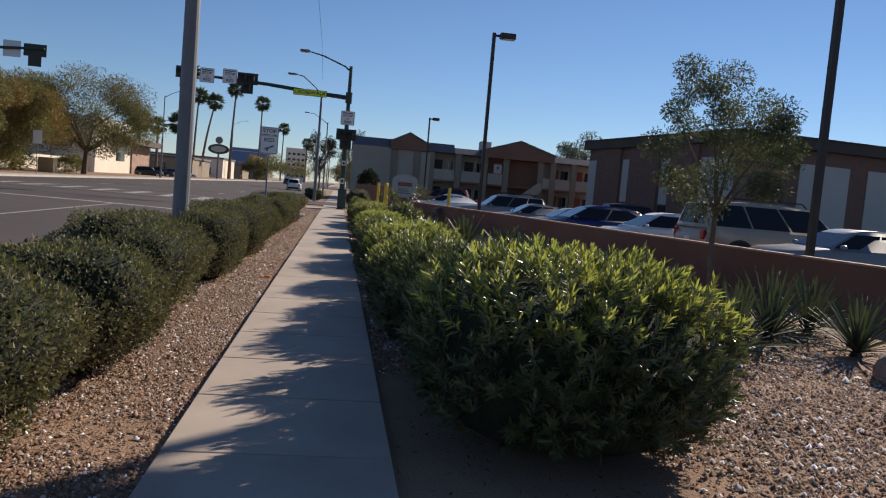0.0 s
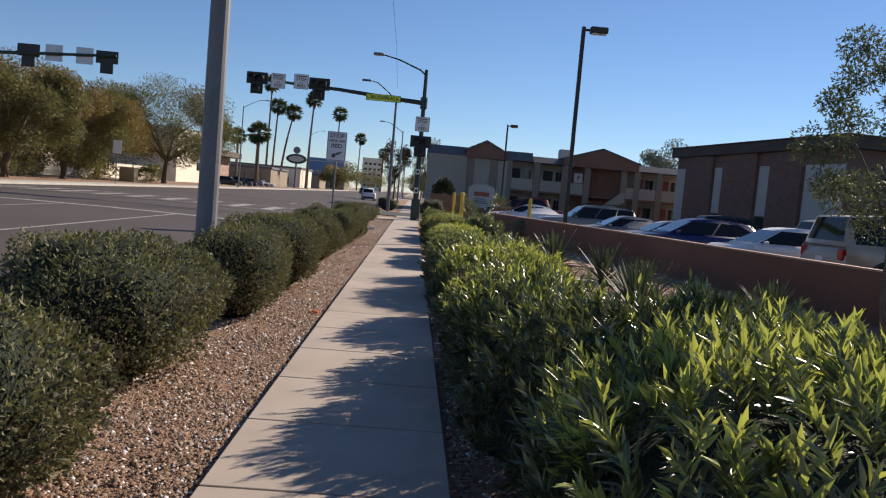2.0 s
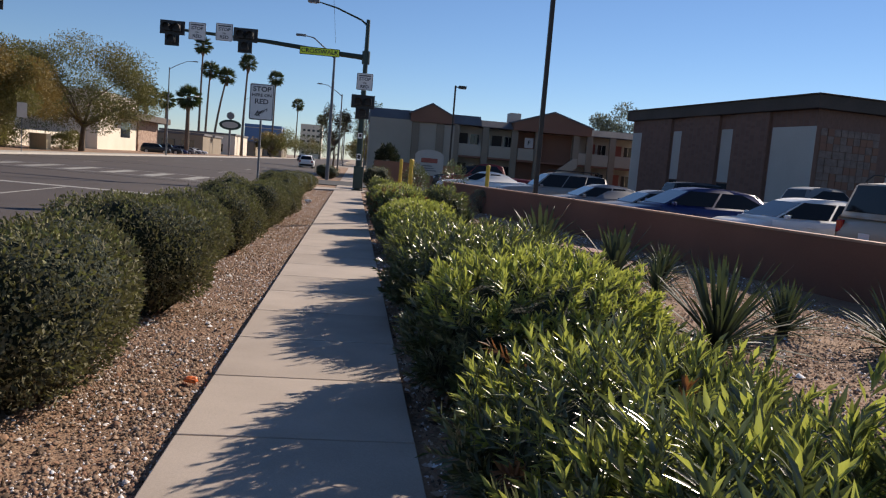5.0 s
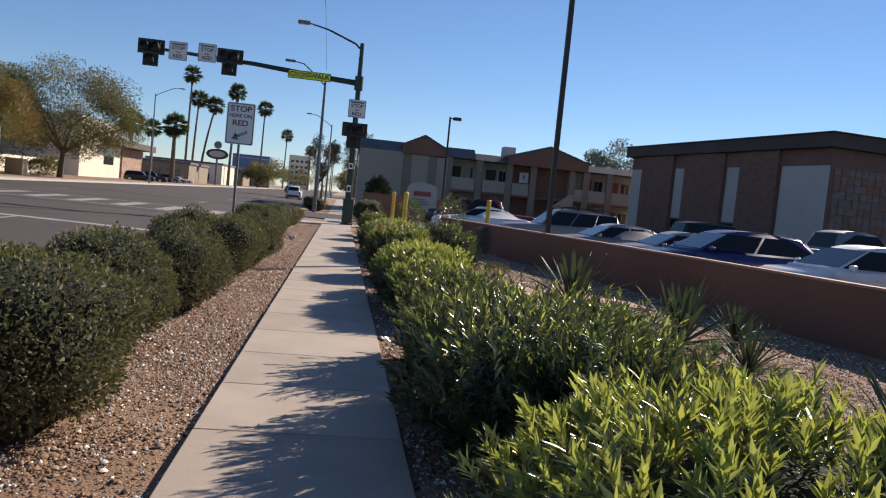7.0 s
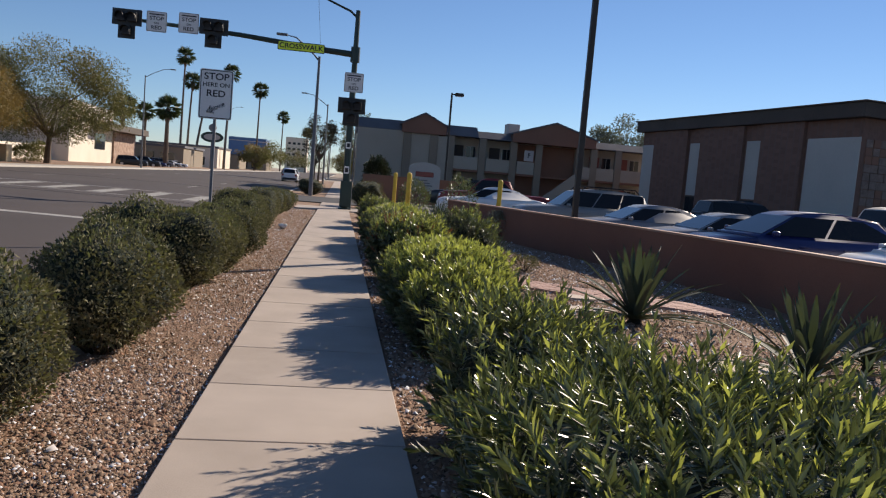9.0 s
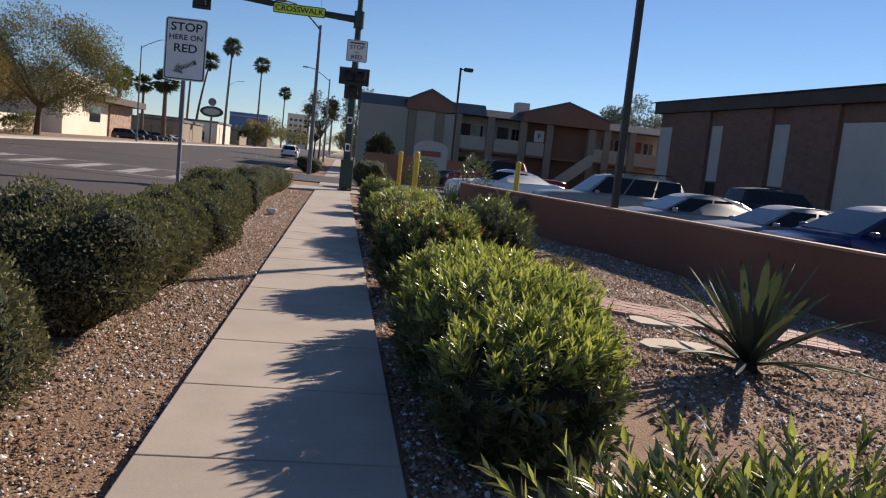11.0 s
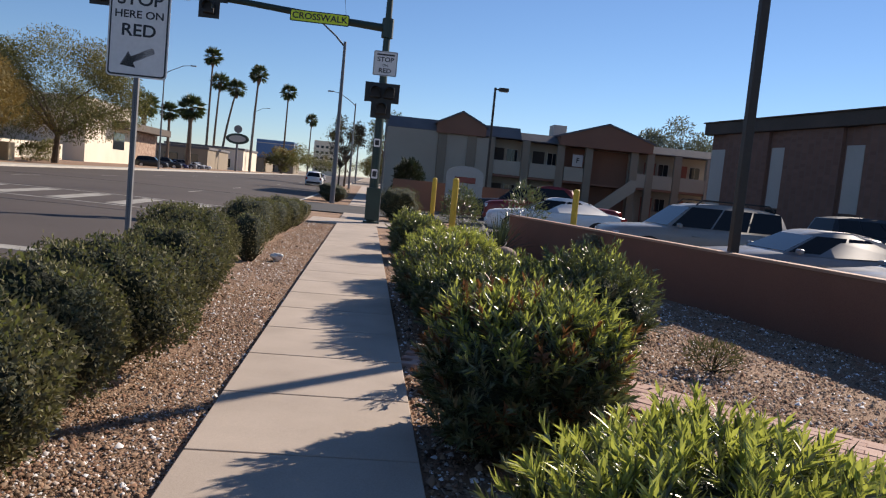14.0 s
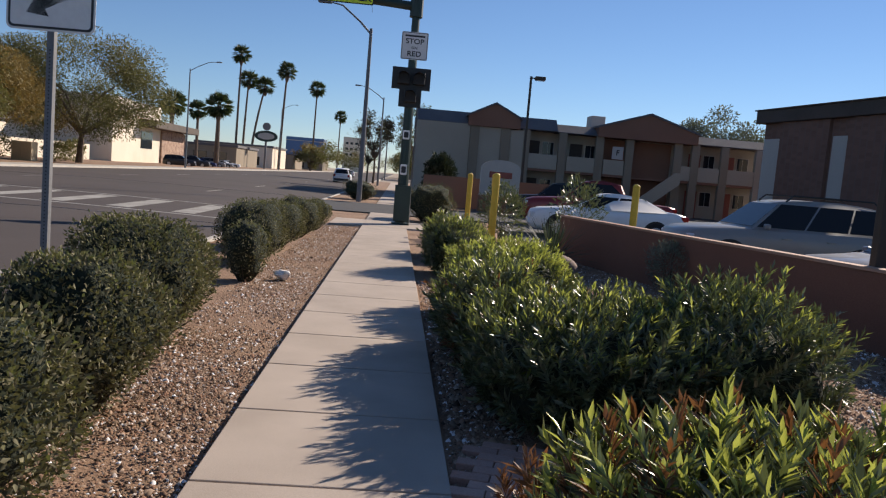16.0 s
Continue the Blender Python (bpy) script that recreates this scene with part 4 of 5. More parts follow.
def vehicle(kind, paint, x, y, heading, label, rack=False, z=0.0, group="parked cars", size=1.0):
    L, W, H, belt, hood, (wf, wt_, re_, rf), deck, wr = SHAPES[kind]
    ob = thing("car" if kind != "pickup" else "pickup_truck", label, "car", (x, y, z), heading, group=group)
    ob.scale = (size, size, size)
    hl, hw = L / 2, W / 2

    def ring(xx, top, half, low):
        s = half
        return [(xx, -s * 0.93, low), (xx, -s, low + 0.14), (xx, -s, top - 0.22), (xx, -s * 0.965, top - 0.06), (xx, -s * 0.88, top), (xx, s * 0.88, top), (xx, s * 0.965, top - 0.06), (xx, s, top - 0.22), (xx, s, low + 0.14), (xx, s * 0.93, low)]
    nose = [(hl, hood - 0.28, hw * 0.78, 0.3), (hl - 0.06, hood - 0.16, hw * 0.88, 0.24), (hl - 0.3, hood - 0.08, hw * 0.97, 0.22), (hl - 0.9, hood - 0.02, hw, 0.22), (wf, belt, hw, 0.22)]
    tail = [(rf, deck if kind in ("sedan", "pickup") else belt, hw, 0.22), (-hl + 0.35, deck - 0.02, hw * 0.98, 0.24), (-hl + 0.08, deck - 0.08, hw * 0.93, 0.28), (-hl, deck - 0.3, hw * 0.85, 0.34)]
    mid = [(wf - (wf - rf) * k / 4, belt + 0.005 * k, hw, 0.22) for k in range(1, 4)]
    body = part("body", loft(bmesh.new(), [ring(*r) for r in nose + mid + tail]), paint, ob)

    def cab(xx, zz, half):
        return (xx, -half, zz), (xx, half, zz)
    th = hw * 0.74
    foot = hw * 0.93
    top = H - 0.11
    bm = bmesh.new()
    fl, fr = [bm.verts.new(p) for p in cab(wf, belt - 0.04, foot)]
    rl, rr = [bm.verts.new(p) for p in cab(rf, (deck if kind in ("sedan", "pickup") else belt) - 0.04, foot)]
    a, b = [bm.verts.new(p) for p in cab(wt_, top, th)]
    c, d = [bm.verts.new(p) for p in cab(re_, top, th * 0.97)]
    arch = [(a, b)]
    for s in (0.14, 0.32, 0.55, 0.78, 0.92):
        rise = 0.11 * (1 - abs(2 * s - 0.9) ** 2.2)
        arch.append([bm.verts.new(p) for p in cab(wt_ + (re_ - wt_) * s, top + rise, th - (foot - th) * rise / (top - belt))])
    arch.append((c, d))
    for (p0, p1), (q0, q1) in zip(arch, arch[1:]):
        bm.faces.new((p0, p1, q1, q0))
    bm.faces.new((fl, fr, b, a))
    bm.faces.new((c, d, rr, rl))
    bm.faces.new([fl] + [p[0] for p in arch] + [rl])
    bm.faces.new([fr, rr] + [p[1] for p in arch[::-1]])
    bmesh.ops.recalc_face_normals(bm, faces=bm.faces)
    bmesh.ops.bevel(bm, geom=[e for e in bm.edges if min(v.co.z for v in e.verts) > belt + 0.1 or abs(e.verts[0].co.z - e.verts[1].co.z) > 0.3], offset=0.035, segments=3, affect="EDGES")
    for f in bm.faces:
        f.smooth = True
    part("cabin", bm, paint, ob)

    def lerp(p, q, s):
        return tuple(p[i] + (q[i] - p[i]) * s for i in range(3))

    def pane(name, quad, inset, out):
        # quad: foot front, foot rear, top rear, top front
        cx = tuple(sum(p[i] for p in quad) / 4 for i in range(3))
        q = [Vector(lerp(p, cx, inset)) + Vector(out) for p in quad]
        bm2 = bmesh.new()
        vs = [bm2.verts.new(p) for p in q]
        f = bm2.faces.new(vs)
        r = bmesh.ops.extrude_face_region(bm2, geom=[f])
        bmesh.ops.translate(bm2, verts=[v for v in r["geom"] if isinstance(v, bmesh.types.BMVert)], vec=-Vector(out) * 2)
        bmesh.ops.recalc_face_normals(bm2, faces=bm2.faces)
        part(name, bm2, "car_glass", ob)
    bz = belt + 0.02
    back = (deck if kind in ("sedan", "pickup") else belt) - 0.04
    k1 = 0.06 / (top - belt + 0.04)
    k2 = 0.08 / (top - back)
    sw = foot - (foot - th) * k1
    wx1 = wf - (wf - wt_) * k1
    rx1 = rf + (re_ - rf) * k2
    pane("windscreen", [(wx1, -sw, bz), (wx1, sw, bz), (wt_, th, top), (wt_, -th, top)], 0.07, (0.005, 0, 0.006))
    pane("rear_window", [(rx1, sw * 0.97, back + 0.08), (rx1, -sw * 0.97, back + 0.08), (re_, -th * 0.95, top), (re_, th * 0.95, top)], 0.11, (-0.006, 0, 0.005))
    cuts = [0.0, 0.46, 1.0] if kind in ("sedan", "hatch") else ([0.0, 1.0] if kind == "pickup" else [0.0, 0.36, 0.68, 1.0])
    for sgn in (-1, 1):
        for s0, s1 in zip(cuts, cuts[1:]):
            lo0, lo1 = wf - 0.14 + (rf + 0.22 - wf + 0.14) * s0, wf - 0.14 + (rf + 0.22 - wf + 0.14) * s1
            hi0, hi1 = wt_ + (re_ - wt_) * s0, wt_ + (re_ - wt_) * s1
            pane("side_window", [(lo0, sgn * sw, bz), (lo1, sgn * sw, bz), (hi1, sgn * th, top), (hi0, sgn * th, top)], 0.05, (0, sgn * 0.007, 0.003))
        for wx in (hl * 0.62, -hl * 0.60):
            t = part("wheel", tube(bmesh.new(), (wx, sgn * (hw - 0.2), wr), (wx, sgn * (hw + 0.006), wr), wr, n=24), "tyre", ob)
            part("rim", tube(bmesh.new(), (wx, sgn * (hw + 0.004), wr), (wx, sgn * (hw + 0.016), wr), wr * 0.66, wr * 0.6, 16), "rim", t)
            part("wheel_arch", tube(bmesh.new(), (wx, sgn * (hw - 0.3), wr + 0.02), (wx, sgn * (hw + 0.003), wr + 0.02), wr * 1.16, n=24), "plastic_black", ob)
        mb = bmesh.new()
        box(mb, wf - 0.38, wf - 0.27, sgn * (hw + 0.06) - 0.09, sgn * (hw + 0.06) + 0.08, belt + 0.0, belt + 0.11, 0.035)
        part("mirror", mb, paint, ob)
        part("headlight", box(bmesh.new(), hl - 0.32, hl - 0.03, sgn * hw * 0.72 - 0.16, sgn * hw * 0.72 + 0.16, hood - 0.36, hood - 0.2, 0.03), "lamp_clear", ob)
        part("taillight", box(bmesh.new(), -hl + 0.0, -hl + 0.24, sgn * hw * 0.82 - 0.1, sgn * hw * 0.82 + 0.1, deck - 0.36, deck - 0.1, 0.03), "lamp_red", ob)
        for hx in (0.25, -0.7):
            part("door_handle", box(bmesh.new(), hx - 0.1, hx + 0.1, sgn * hw - 0.012, sgn * hw + 0.022, belt - 0.19, belt - 0.155, 0.008), paint, ob)
        if rack:
            part("roof_rail", pipe(bmesh.new(), [(wt_ - 0.15, sgn * th * 0.88, H - 0.06), (wt_ - 0.3, sgn * th * 0.88, H + 0.07), (re_ + 0.3, sgn * th * 0.86, H + 0.07), (re_ + 0.15, sgn * th * 0.86, H - 0.06)], [0.02] * 4, 6), "plastic_black", ob)
    part("bumper", box(bmesh.new(), hl - 0.12, hl + 0.05, -hw * 0.86, hw * 0.86, 0.32, 0.5, 0.05), "plastic_black" if kind == "big" else paint, ob)
    part("rear_bumper", box(bmesh.new(), -hl - 0.06, -hl + 0.12, -hw * 0.86, hw * 0.86, 0.34, 0.56, 0.05), "plastic_black" if kind in ("suv", "big") else paint, ob)
    part("number_plate", box(bmesh.new(), -hl - 0.012, -hl + 0.005, -0.16, 0.16, 0.68, 0.83, 0.004), "sign_white", ob)
    return ob


vehicle("suv", "paint_pewter", 8.7, 36.4, 180, "pewter grey older sport utility car parked at the low wall", rack=True, size=0.95)
vehicle("sedan", "paint_silver", 9.15, 32.0, 180, "silver sedan parked at the low wall", size=0.92)
vehicle("sedan", "paint_silver", 10.0, 29.3, 180, "pale sedan parked at the low wall", size=0.9)
vehicle("hatch", "paint_blue", 9.85, 26.2, 180, "dark blue hatchback parked at the low wall", size=0.96)
vehicle("hatch", "paint_white", 11.2, 23.3, 180, "white small car parked at the low wall", size=0.93)
vehicle("big", "paint_beige", 13.25, 20.2, 0, "beige large sport utility car backed to the wall", rack=True)
vehicle("sedan", "paint_silver", 13.2, 16.9, 180, "pale sedan parked behind the low wall")
vehicle("pickup", "paint_grey", 18.0, 33.5, 0, "grey pickup truck parked in the lot")
vehicle("suv", "paint_dark", 18.6, 43.5, 0, "dark sport utility car parked in the lot")
vehicle("sedan", "paint_dark", 16.2, 27.6, 0, "dark sedan parked in the lot")
vehicle("sedan", "paint_white", 7.2, 44.0, 172, "white sedan parked behind yellow bollards")
vehicle("pickup", "paint_red", 8.4, 49.5, 172, "dark red pickup truck parked by the driveway")
vehicle("suv", "paint_dark", 8.2, 55.5, 172, "dark blue sport utility car parked in the lot")
vehicle("suv", "paint_white", -5.2, 108.0, 90, "white compact sport utility car in the kerb lane", z=-0.15, group="cars on the street")
vehicle("sedan", "paint_silver", -8.5, 175.0, 90, "pale sedan far down the street", z=-0.15, group="cars on the street")
vehicle("suv", "paint_dark", -12.8, 210.0, -90, "dark car coming far down the street", z=-0.15, group="cars on the street")
for i, (kd, pt) in enumerate((("suv", "paint_dark"), ("pickup", "paint_dark"), ("sedan", "paint_blue"), ("suv", "paint_grey"), ("sedan", "paint_silver"), ("sedan", "paint_white"))):
    vehicle(kd, pt, -31.5 - 0.2 * i, 138 + 7.5 * i, 8, "car parked nose to the street across the way", z=-0.2, group="cars parked across the street")

# ---- buildings ----
motel = thing("motel_building", "two-storey cream and brown motel with gabled front", "building", (0, 76, -0.06))
part("wall", boxm(2.1, 27.6, 1.6, 12, 0, 5.6), "motel_cream", motel)
part("roof", slab_poly(bmesh.new(), [(0, 5.45), (0.0, 5.5), (1.0, 6.35), (12.2, 6.35), (12.2, 5.45)], "x", 2.0, 12.1), "roof_slate", motel, "dark slate mansard roof")
part("roof", slab_poly(bmesh.new(), [(0, 5.4), (0.0, 5.45), (1.0, 6.05), (12.2, 6.05), (12.2, 5.4)], "x", 12.11, 27.8), "roof_slate", motel)
part("floor_slab", boxm(2.1, 27.6, 0.1, 1.6, 2.55, 2.72), "stucco_brown", motel)
part("end_wall", boxm(2.0, 5.78, 0.0, 1.6, 0, 5.45), "motel_cream", motel, "blank cream stucco end wall")
part("pilaster", boxm(5.8, 6.44, -0.12, 1.6, 0, 5.75), "stucco_taupe", motel)
part("pilaster", boxm(8.0, 8.68, -0.12, 1.6, 0, 5.75), "stucco_taupe", motel)
part("panel", boxm(6.45, 7.99, -0.03, 1.6, 0, 5.35), "motel_cream", motel)
part("panel", boxm(8.7, 9.64, -0.03, 1.6, 0, 5.3), "motel_cream", motel)
for x0, x1, ap in ((5.6, 9.3, 6.95), (15.0, 22.3, 7.15)):
    c = (x0 + x1) / 2
    part("gable", slab_poly(bmesh.new(), [(x0, 5.36), (x1, 5.36), (x1, 6.05), (c + 0.35, ap), (c - 0.35, ap), (x0, 6.05)], "y", -0.3, 2.5), "stucco_brown", motel, "reddish brown stucco gable")
    for sx in (-1, 1):
        part("gable_cap", slab_poly(bmesh.new(), [(c + sx * (x1 - c + 0.15), 5.98), (c + sx * (x1 - c + 0.15), 6.12), (c, ap + 0.16), (c, ap + 0.02)], "y", -0.4, 2.5), "roof_slate", motel)
for x in (9.7, 12.4, 15.1, 17.3, 20.9, 22.2, 24.4, 27.0):
    part("post", boxm(x - 0.16, x + 0.42, 0.0, 0.35, 0, 5.42), "stucco_taupe" if x < 27 else "motel_cream", motel)
for x0, x1 in ((9.9, 12.2), (12.9, 15.0), (15.6, 17.1), (21.2, 24.2), (24.8, 26.9)):
    part("balcony_wall", boxm(x0, x1, 0.05, 0.2, 2.73, 3.78), "motel_cream", motel, "cream stucco balcony wall")
for x in (10.2, 13.4, 15.9, 22.4, 25.0):
    for z in (0.0, 2.73):
        part("door", boxm(x, x + 0.92, 1.54, 1.59, z + 0.02, z + 2.05), "door_red" if x > 20 else "dark_interior", motel, "dark red door")
        w = part("window", boxm(x + 1.1, x + 2.0, 1.53, 1.585, z + 0.95, z + 2.05), "panel_white", motel)
        part("pane", boxm(x + 1.15, x + 1.53, 1.515, 1.529, z + 1.0, z + 2.0), "window_glass", w)
        part("pane", boxm(x + 1.57, x + 1.95, 1.515, 1.529, z + 1.0, z + 2.0), "window_glass", w)
part("gallery_back", boxm(15.7, 21.0, 1.5, 1.59, 0.0, 5.3), "stucco_brown", motel)
for k in range(12):
    part("step", boxm(17.6 + 0.27 * k, 17.9 + 0.27 * k, -1.1, -0.1, 0.05 + 0.21 * k, 0.13 + 0.21 * k), "motel_cream", motel)
part("stair_side", slab_poly(bmesh.new(), [(17.5, 0), (17.9, 0), (20.9, 2.4), (20.9, 3.2), (20.5, 3.2), (17.5, 0.75)], "y", -1.25, -1.12), "motel_cream", motel)
part("notice", plate(bmesh.new(), 0.8, 0.9, 4.3, -0.05, 0.0, 16.55), "panel_white", motel, "pale notice board with a dark letter")
lettering("F", 0.55, motel, (16.55, -0.055, 4.3), "sign_black", "letter")
part("roof_unit", box(bmesh.new(), 15.4, 16.5, 4.0, 5.5, 6.05, 7.2, 0.05), "panel_white", motel)

brick = thing("brick_building", "dark brown brick building with pale vertical panels", "building", (26.5, 47.5, -0.06), 9.0)
part("wall", boxm(0, 24, 0, 20.5, 0, 6.45), "brick_wall", brick)
part("roof", box(bmesh.new(), -0.45, 24.5, -0.45, 20.9, 6.45, 7.2, 0.03), "fascia_dark", brick, "dark overhanging roof band")
part("roof_edge", box(bmesh.new(), -0.55, 24.6, -0.55, 21.0, 7.201, 7.28, 0.02), "fascia_dark", brick)
for y0, y1, z0 in ((0.0, 3.6, 0.3), (7.4, 8.6, 2.0), (13.3, 14.4, 2.0), (18.9, 20.4, 0.0)):
    part("panel", box(bmesh.new(), -0.06, 0.0, y0, y1, z0, 5.5, 0.01), "panel_white", brick, "pale smooth panel")
for y0, y1 in ((7.4, 8.6), (13.3, 14.4)):
    w = part("window", boxm(-0.05, 0.0, y0, y1, 0.6, 1.95), "fascia_dark", brick)
    part("pane", boxm(-0.06, -0.051, y0 + 0.06, y1 - 0.06, 0.66, 1.89), "window_glass", w)
for y0, y1 in ((3.8, 7.2), (8.8, 13.1), (14.6, 18.7)):
    part("pier", boxm(-0.22, -0.002, y0, y1, 0.0, 6.44), "brick_wall", brick, "broad brown brick pier")
rngb = random.Random(5)
for i in range(9):
    for k in range(12):
        part("stone_block", box(bmesh.new(), 0.3 + i * 0.46, 0.73 + i * 0.46, -0.03 - rngb.random() * 0.05, 0.0, 0.4 + k * 0.42, 0.79 + k * 0.42, 0.01), rngb.choice(("boulder", "boulder", "stucco_brown")), brick)
for x0 in (5.2, 11.0, 16.5):
    part("panel", box(bmesh.new(), x0, x0 + 4.2, -0.06, 0.0, 0.3, 5.5, 0.01), "panel_white", brick)

# monument sign of the restaurant or shop at the driveway
mon = thing("monument_sign", "white arched monument sign with a dark red block", "sign", (5.8, 58.0, -0.1))
part("base", box(bmesh.new(), -1.0, 1.0, -0.2, 0.3, 0, 0.9, 0.03), "stucco_brown", mon)
pts = [(-0.95, 0.905), (0.95, 0.905), (0.95, 2.2)] + [(0.95 * math.cos(a), 2.2 + 0.42 * math.sin(a)) for a in [math.pi * k / 12 for k in range(1, 12)]] + [(-0.95, 2.2)]
part("panel", slab_poly(bmesh.new(), pts, "y", -0.12, 0.2), "panel_white", mon)
part("emblem", box(bmesh.new(), -0.55, 0.55, -0.15, -0.122, 1.75, 2.05, 0.02), "paint_red", mon, "dark red lettering block")
for k in range(3):
    part("text_bar", boxm(-0.5, 0.5 - 0.15 * k, -0.135, -0.122, 1.2 + 0.15 * k, 1.27 + 0.15 * k), "pole_grey", mon)
tagged(link_mesh("wall_lot_end", box(bmesh.new(), 2.2, 9.5, 60.2, 60.4, -0.2, 1.55), "stucco_brown"), "brown stucco wall along the motel yard", "wall", kind="structure")

# across the street
shop = thing("shop_building", "cream stucco shop with stone veneer and flat awning", "building", (-36, 123, -0.2))
part("wall", boxm(-14, 0, 0, 20, 0, 8.6), "stucco_cream", shop)
part("veneer", boxm(0.0, 0.3, 20.01, 33, 0, 5.2), "ledge_stone", shop, "ledge stone veneer")
part("wing", boxm(-14, 0.0, 20.01, 33, 0, 6.6), "stucco_cream", shop)
part("awning", box(bmesh.new(), 0.02, 2.4, 10, 33.5, 5.25, 6.3, 0.05), "fascia_dark", shop, "grey flat awning")
part("window", boxm(0.0, 0.06, 11, 16, 2.2, 4.6), "window_glass", shop)
low = thing("house", "low pale stucco building behind trees", "building", (-46, 60, -0.2))
part("wall", boxm(-10, 0, -8, 62, 0, 4.2), "stucco_cream", low)
part("roof", box(bmesh.new(), -10.4, 0.5, -8.5, 62.5, 4.2, 4.75, 0.05), "roof_slate", low)
for i in range(8):
    part("window", boxm(0.0, 0.06, 1 + i * 7.2, 3.4 + i * 7.2, 1.2, 2.8), "window_glass", low)
tagged(link_mesh("wall_garden", box(bmesh.new(), -38.2, -38, 30, 121, -0.2, 1.9), "stucco_cream"), "pale garden wall behind the far pavement", "wall", kind="structure")
tagged(link_mesh("bed_far", box(bmesh.new(), -60, -26.41, -60, 420, -0.30, -0.03), "earth"), "bare earth yards across the street", "ground", kind="structure")

blue = thing("office_building", "distant blue glass office block", "building", (-45, 400, 0))
part("wall", boxm(-9, 9, 0, 18, 0, 15), "blue_glass_far", blue)
for k in range(5):
    part("floor_band", boxm(-9.05, 9.05, -0.05, 18.05, 2 + k * 2.8, 2.35 + k * 2.8), "panel_white" if k == 4 else "blue_glass_far", blue)
white = thing("tower_building", "distant pale tower block", "building", (-28, 520, 0))
part("wall", boxm(-7, 7, 0, 12, 0, 22), "stucco_cream", white)
for k in range(5):
    for q in range(4):
        part("window", boxm(-5.6 + q * 3, -3.8 + q * 3, -0.06, 0, 3 + k * 3.6, 4.4 + k * 3.6), "window_glass", white)
for i, (x, y, w, h, mt) in enumerate(((-40, 185, 14, 4.2, "stucco_taupe"), (-42, 225, 20, 5.5, "stucco_cream"), (-41, 265, 18, 4.5, "stucco_taupe"), (-36, 320, 16, 5, "stucco_taupe"), (14, 190, 16, 6, "stucco_cream"), (13, 260, 18, 5, "stucco_taupe"))):
    o = thing("shop_building", "low flat-roofed shop down the street", "building", (x, y, -0.2))
    part("wall", boxm(-w / 2, w / 2, 0, 24, 0, h), mt, o)
    part("roof", box(bmesh.new(), -w / 2 - 0.3, w / 2 + 0.3, -0.3, 24.3, h, h + 0.5, 0.05), "roof_slate", o)
    for k in range(3):
        part("window", boxm(-w / 2 + 1 + k * w / 3.4, -w / 2 + 1 + k * w / 3.4 + w / 5, -0.05, 0, 0.8, 3.0), "window_glass", o)
oval = thing("shop_sign", "dark oval shop sign on a tall post", "sign", (-29.6, 200, -0.2))
part("post", tube(bmesh.new(), (0, 0, 0), (0, 0, 7.2), 0.25, n=10), "pole_grey", oval)
bm = tube(bmesh.new(), (0, -0.25, 0), (0, 0.25, 0), 1.0, n=32)
bmesh.ops.transform(bm, matrix=Matrix.Translation((0, 0, 7.6)) @ Matrix.Diagonal((2.6, 1, 1.25, 1)), verts=bm.verts)
part("panel", bm, "signal_green", oval)
bm = tube(bmesh.new(), (0, -0.31, 0), (0, -0.26, 0), 1.0, n=32)
bmesh.ops.transform(bm, matrix=Matrix.Translation((0, 0, 7.6)) @ Matrix.Diagonal((1.9, 1, 0.75, 1)), verts=bm.verts)
part("face", bm, "panel_white", oval)
bm = tube(bmesh.new(), (0, -0.2, 9.8), (0, 0.2, 9.8), 0.9, n=24)
part("emblem", bm, "pole_grey", oval)

# ---- trees ----


def palm(x, y, h, seed, lean=0.0, crown=2.6, thick=0.32, label="tall fan palm with a slim trunk"):
    rng = np.random.default_rng(seed)
    ob = thing("palm_tree", label, "palm", (x, y, -0.2), group="palms along the street")
    pts = [(lean * (k / 6) ** 1.6, 0, h * k / 6) for k in range(7)]
    part("trunk", pipe(bmesh.new(), pts, [thick * (1.25 - 0.55 * k / 6) for k in range(7)], 9), "palm_bark", ob)
    n = 70
    el = rng.uniform(-1.15, 1.35, n)
    az = rng.uniform(0, math.tau, n)
    out = np.stack([np.cos(az) * np.cos(el), np.sin(az) * np.cos(el), np.sin(el)], 1)
    fans, V, T, off = 11, [], [], 0
    side = unit(np.cross(out, np.array([0, 0, 1.0]) + rng.normal(size=(n, 3)) * 0.2))
    for k in range(fans):
        a = (k - (fans - 1) / 2) * 0.22
        d = unit(out * math.cos(a) + side * math.sin(a) - np.array([0, 0, 0.12]))
        p = np.array([lean, 0, h]) + out * crown * 0.42
        ln = crown * 0.62 * rng.uniform(0.8, 1.1, n)
        v, t = leaf_arrays(p, d, unit(np.cross(d, out + rng.normal(size=(n, 3)) * 0.3)), ln, 0.22, 0.2)
        V.append(v)
        T.append(t + off)
        off += len(v)
    v, t = leaf_arrays(np.tile(np.array([[lean, 0, h]]), (n, 1)), out, side, crown * 0.5, 0.12, 0.2)
    V.append(v)
    T.append(t + off)
    under("crown", arrays_mesh("crown", np.concatenate(V), np.concatenate(T), ["palm_leaf"]), ob)
    bm = bmesh.new()
    pipe(bm, [(lean, 0, h - crown * 0.95), (lean, 0, h - crown * 0.4), (lean, 0, h)], [thick * 0.9, crown * 0.24, crown * 0.12], 9)
    part("skirt", bm, "palm_bark", ob)
    return ob


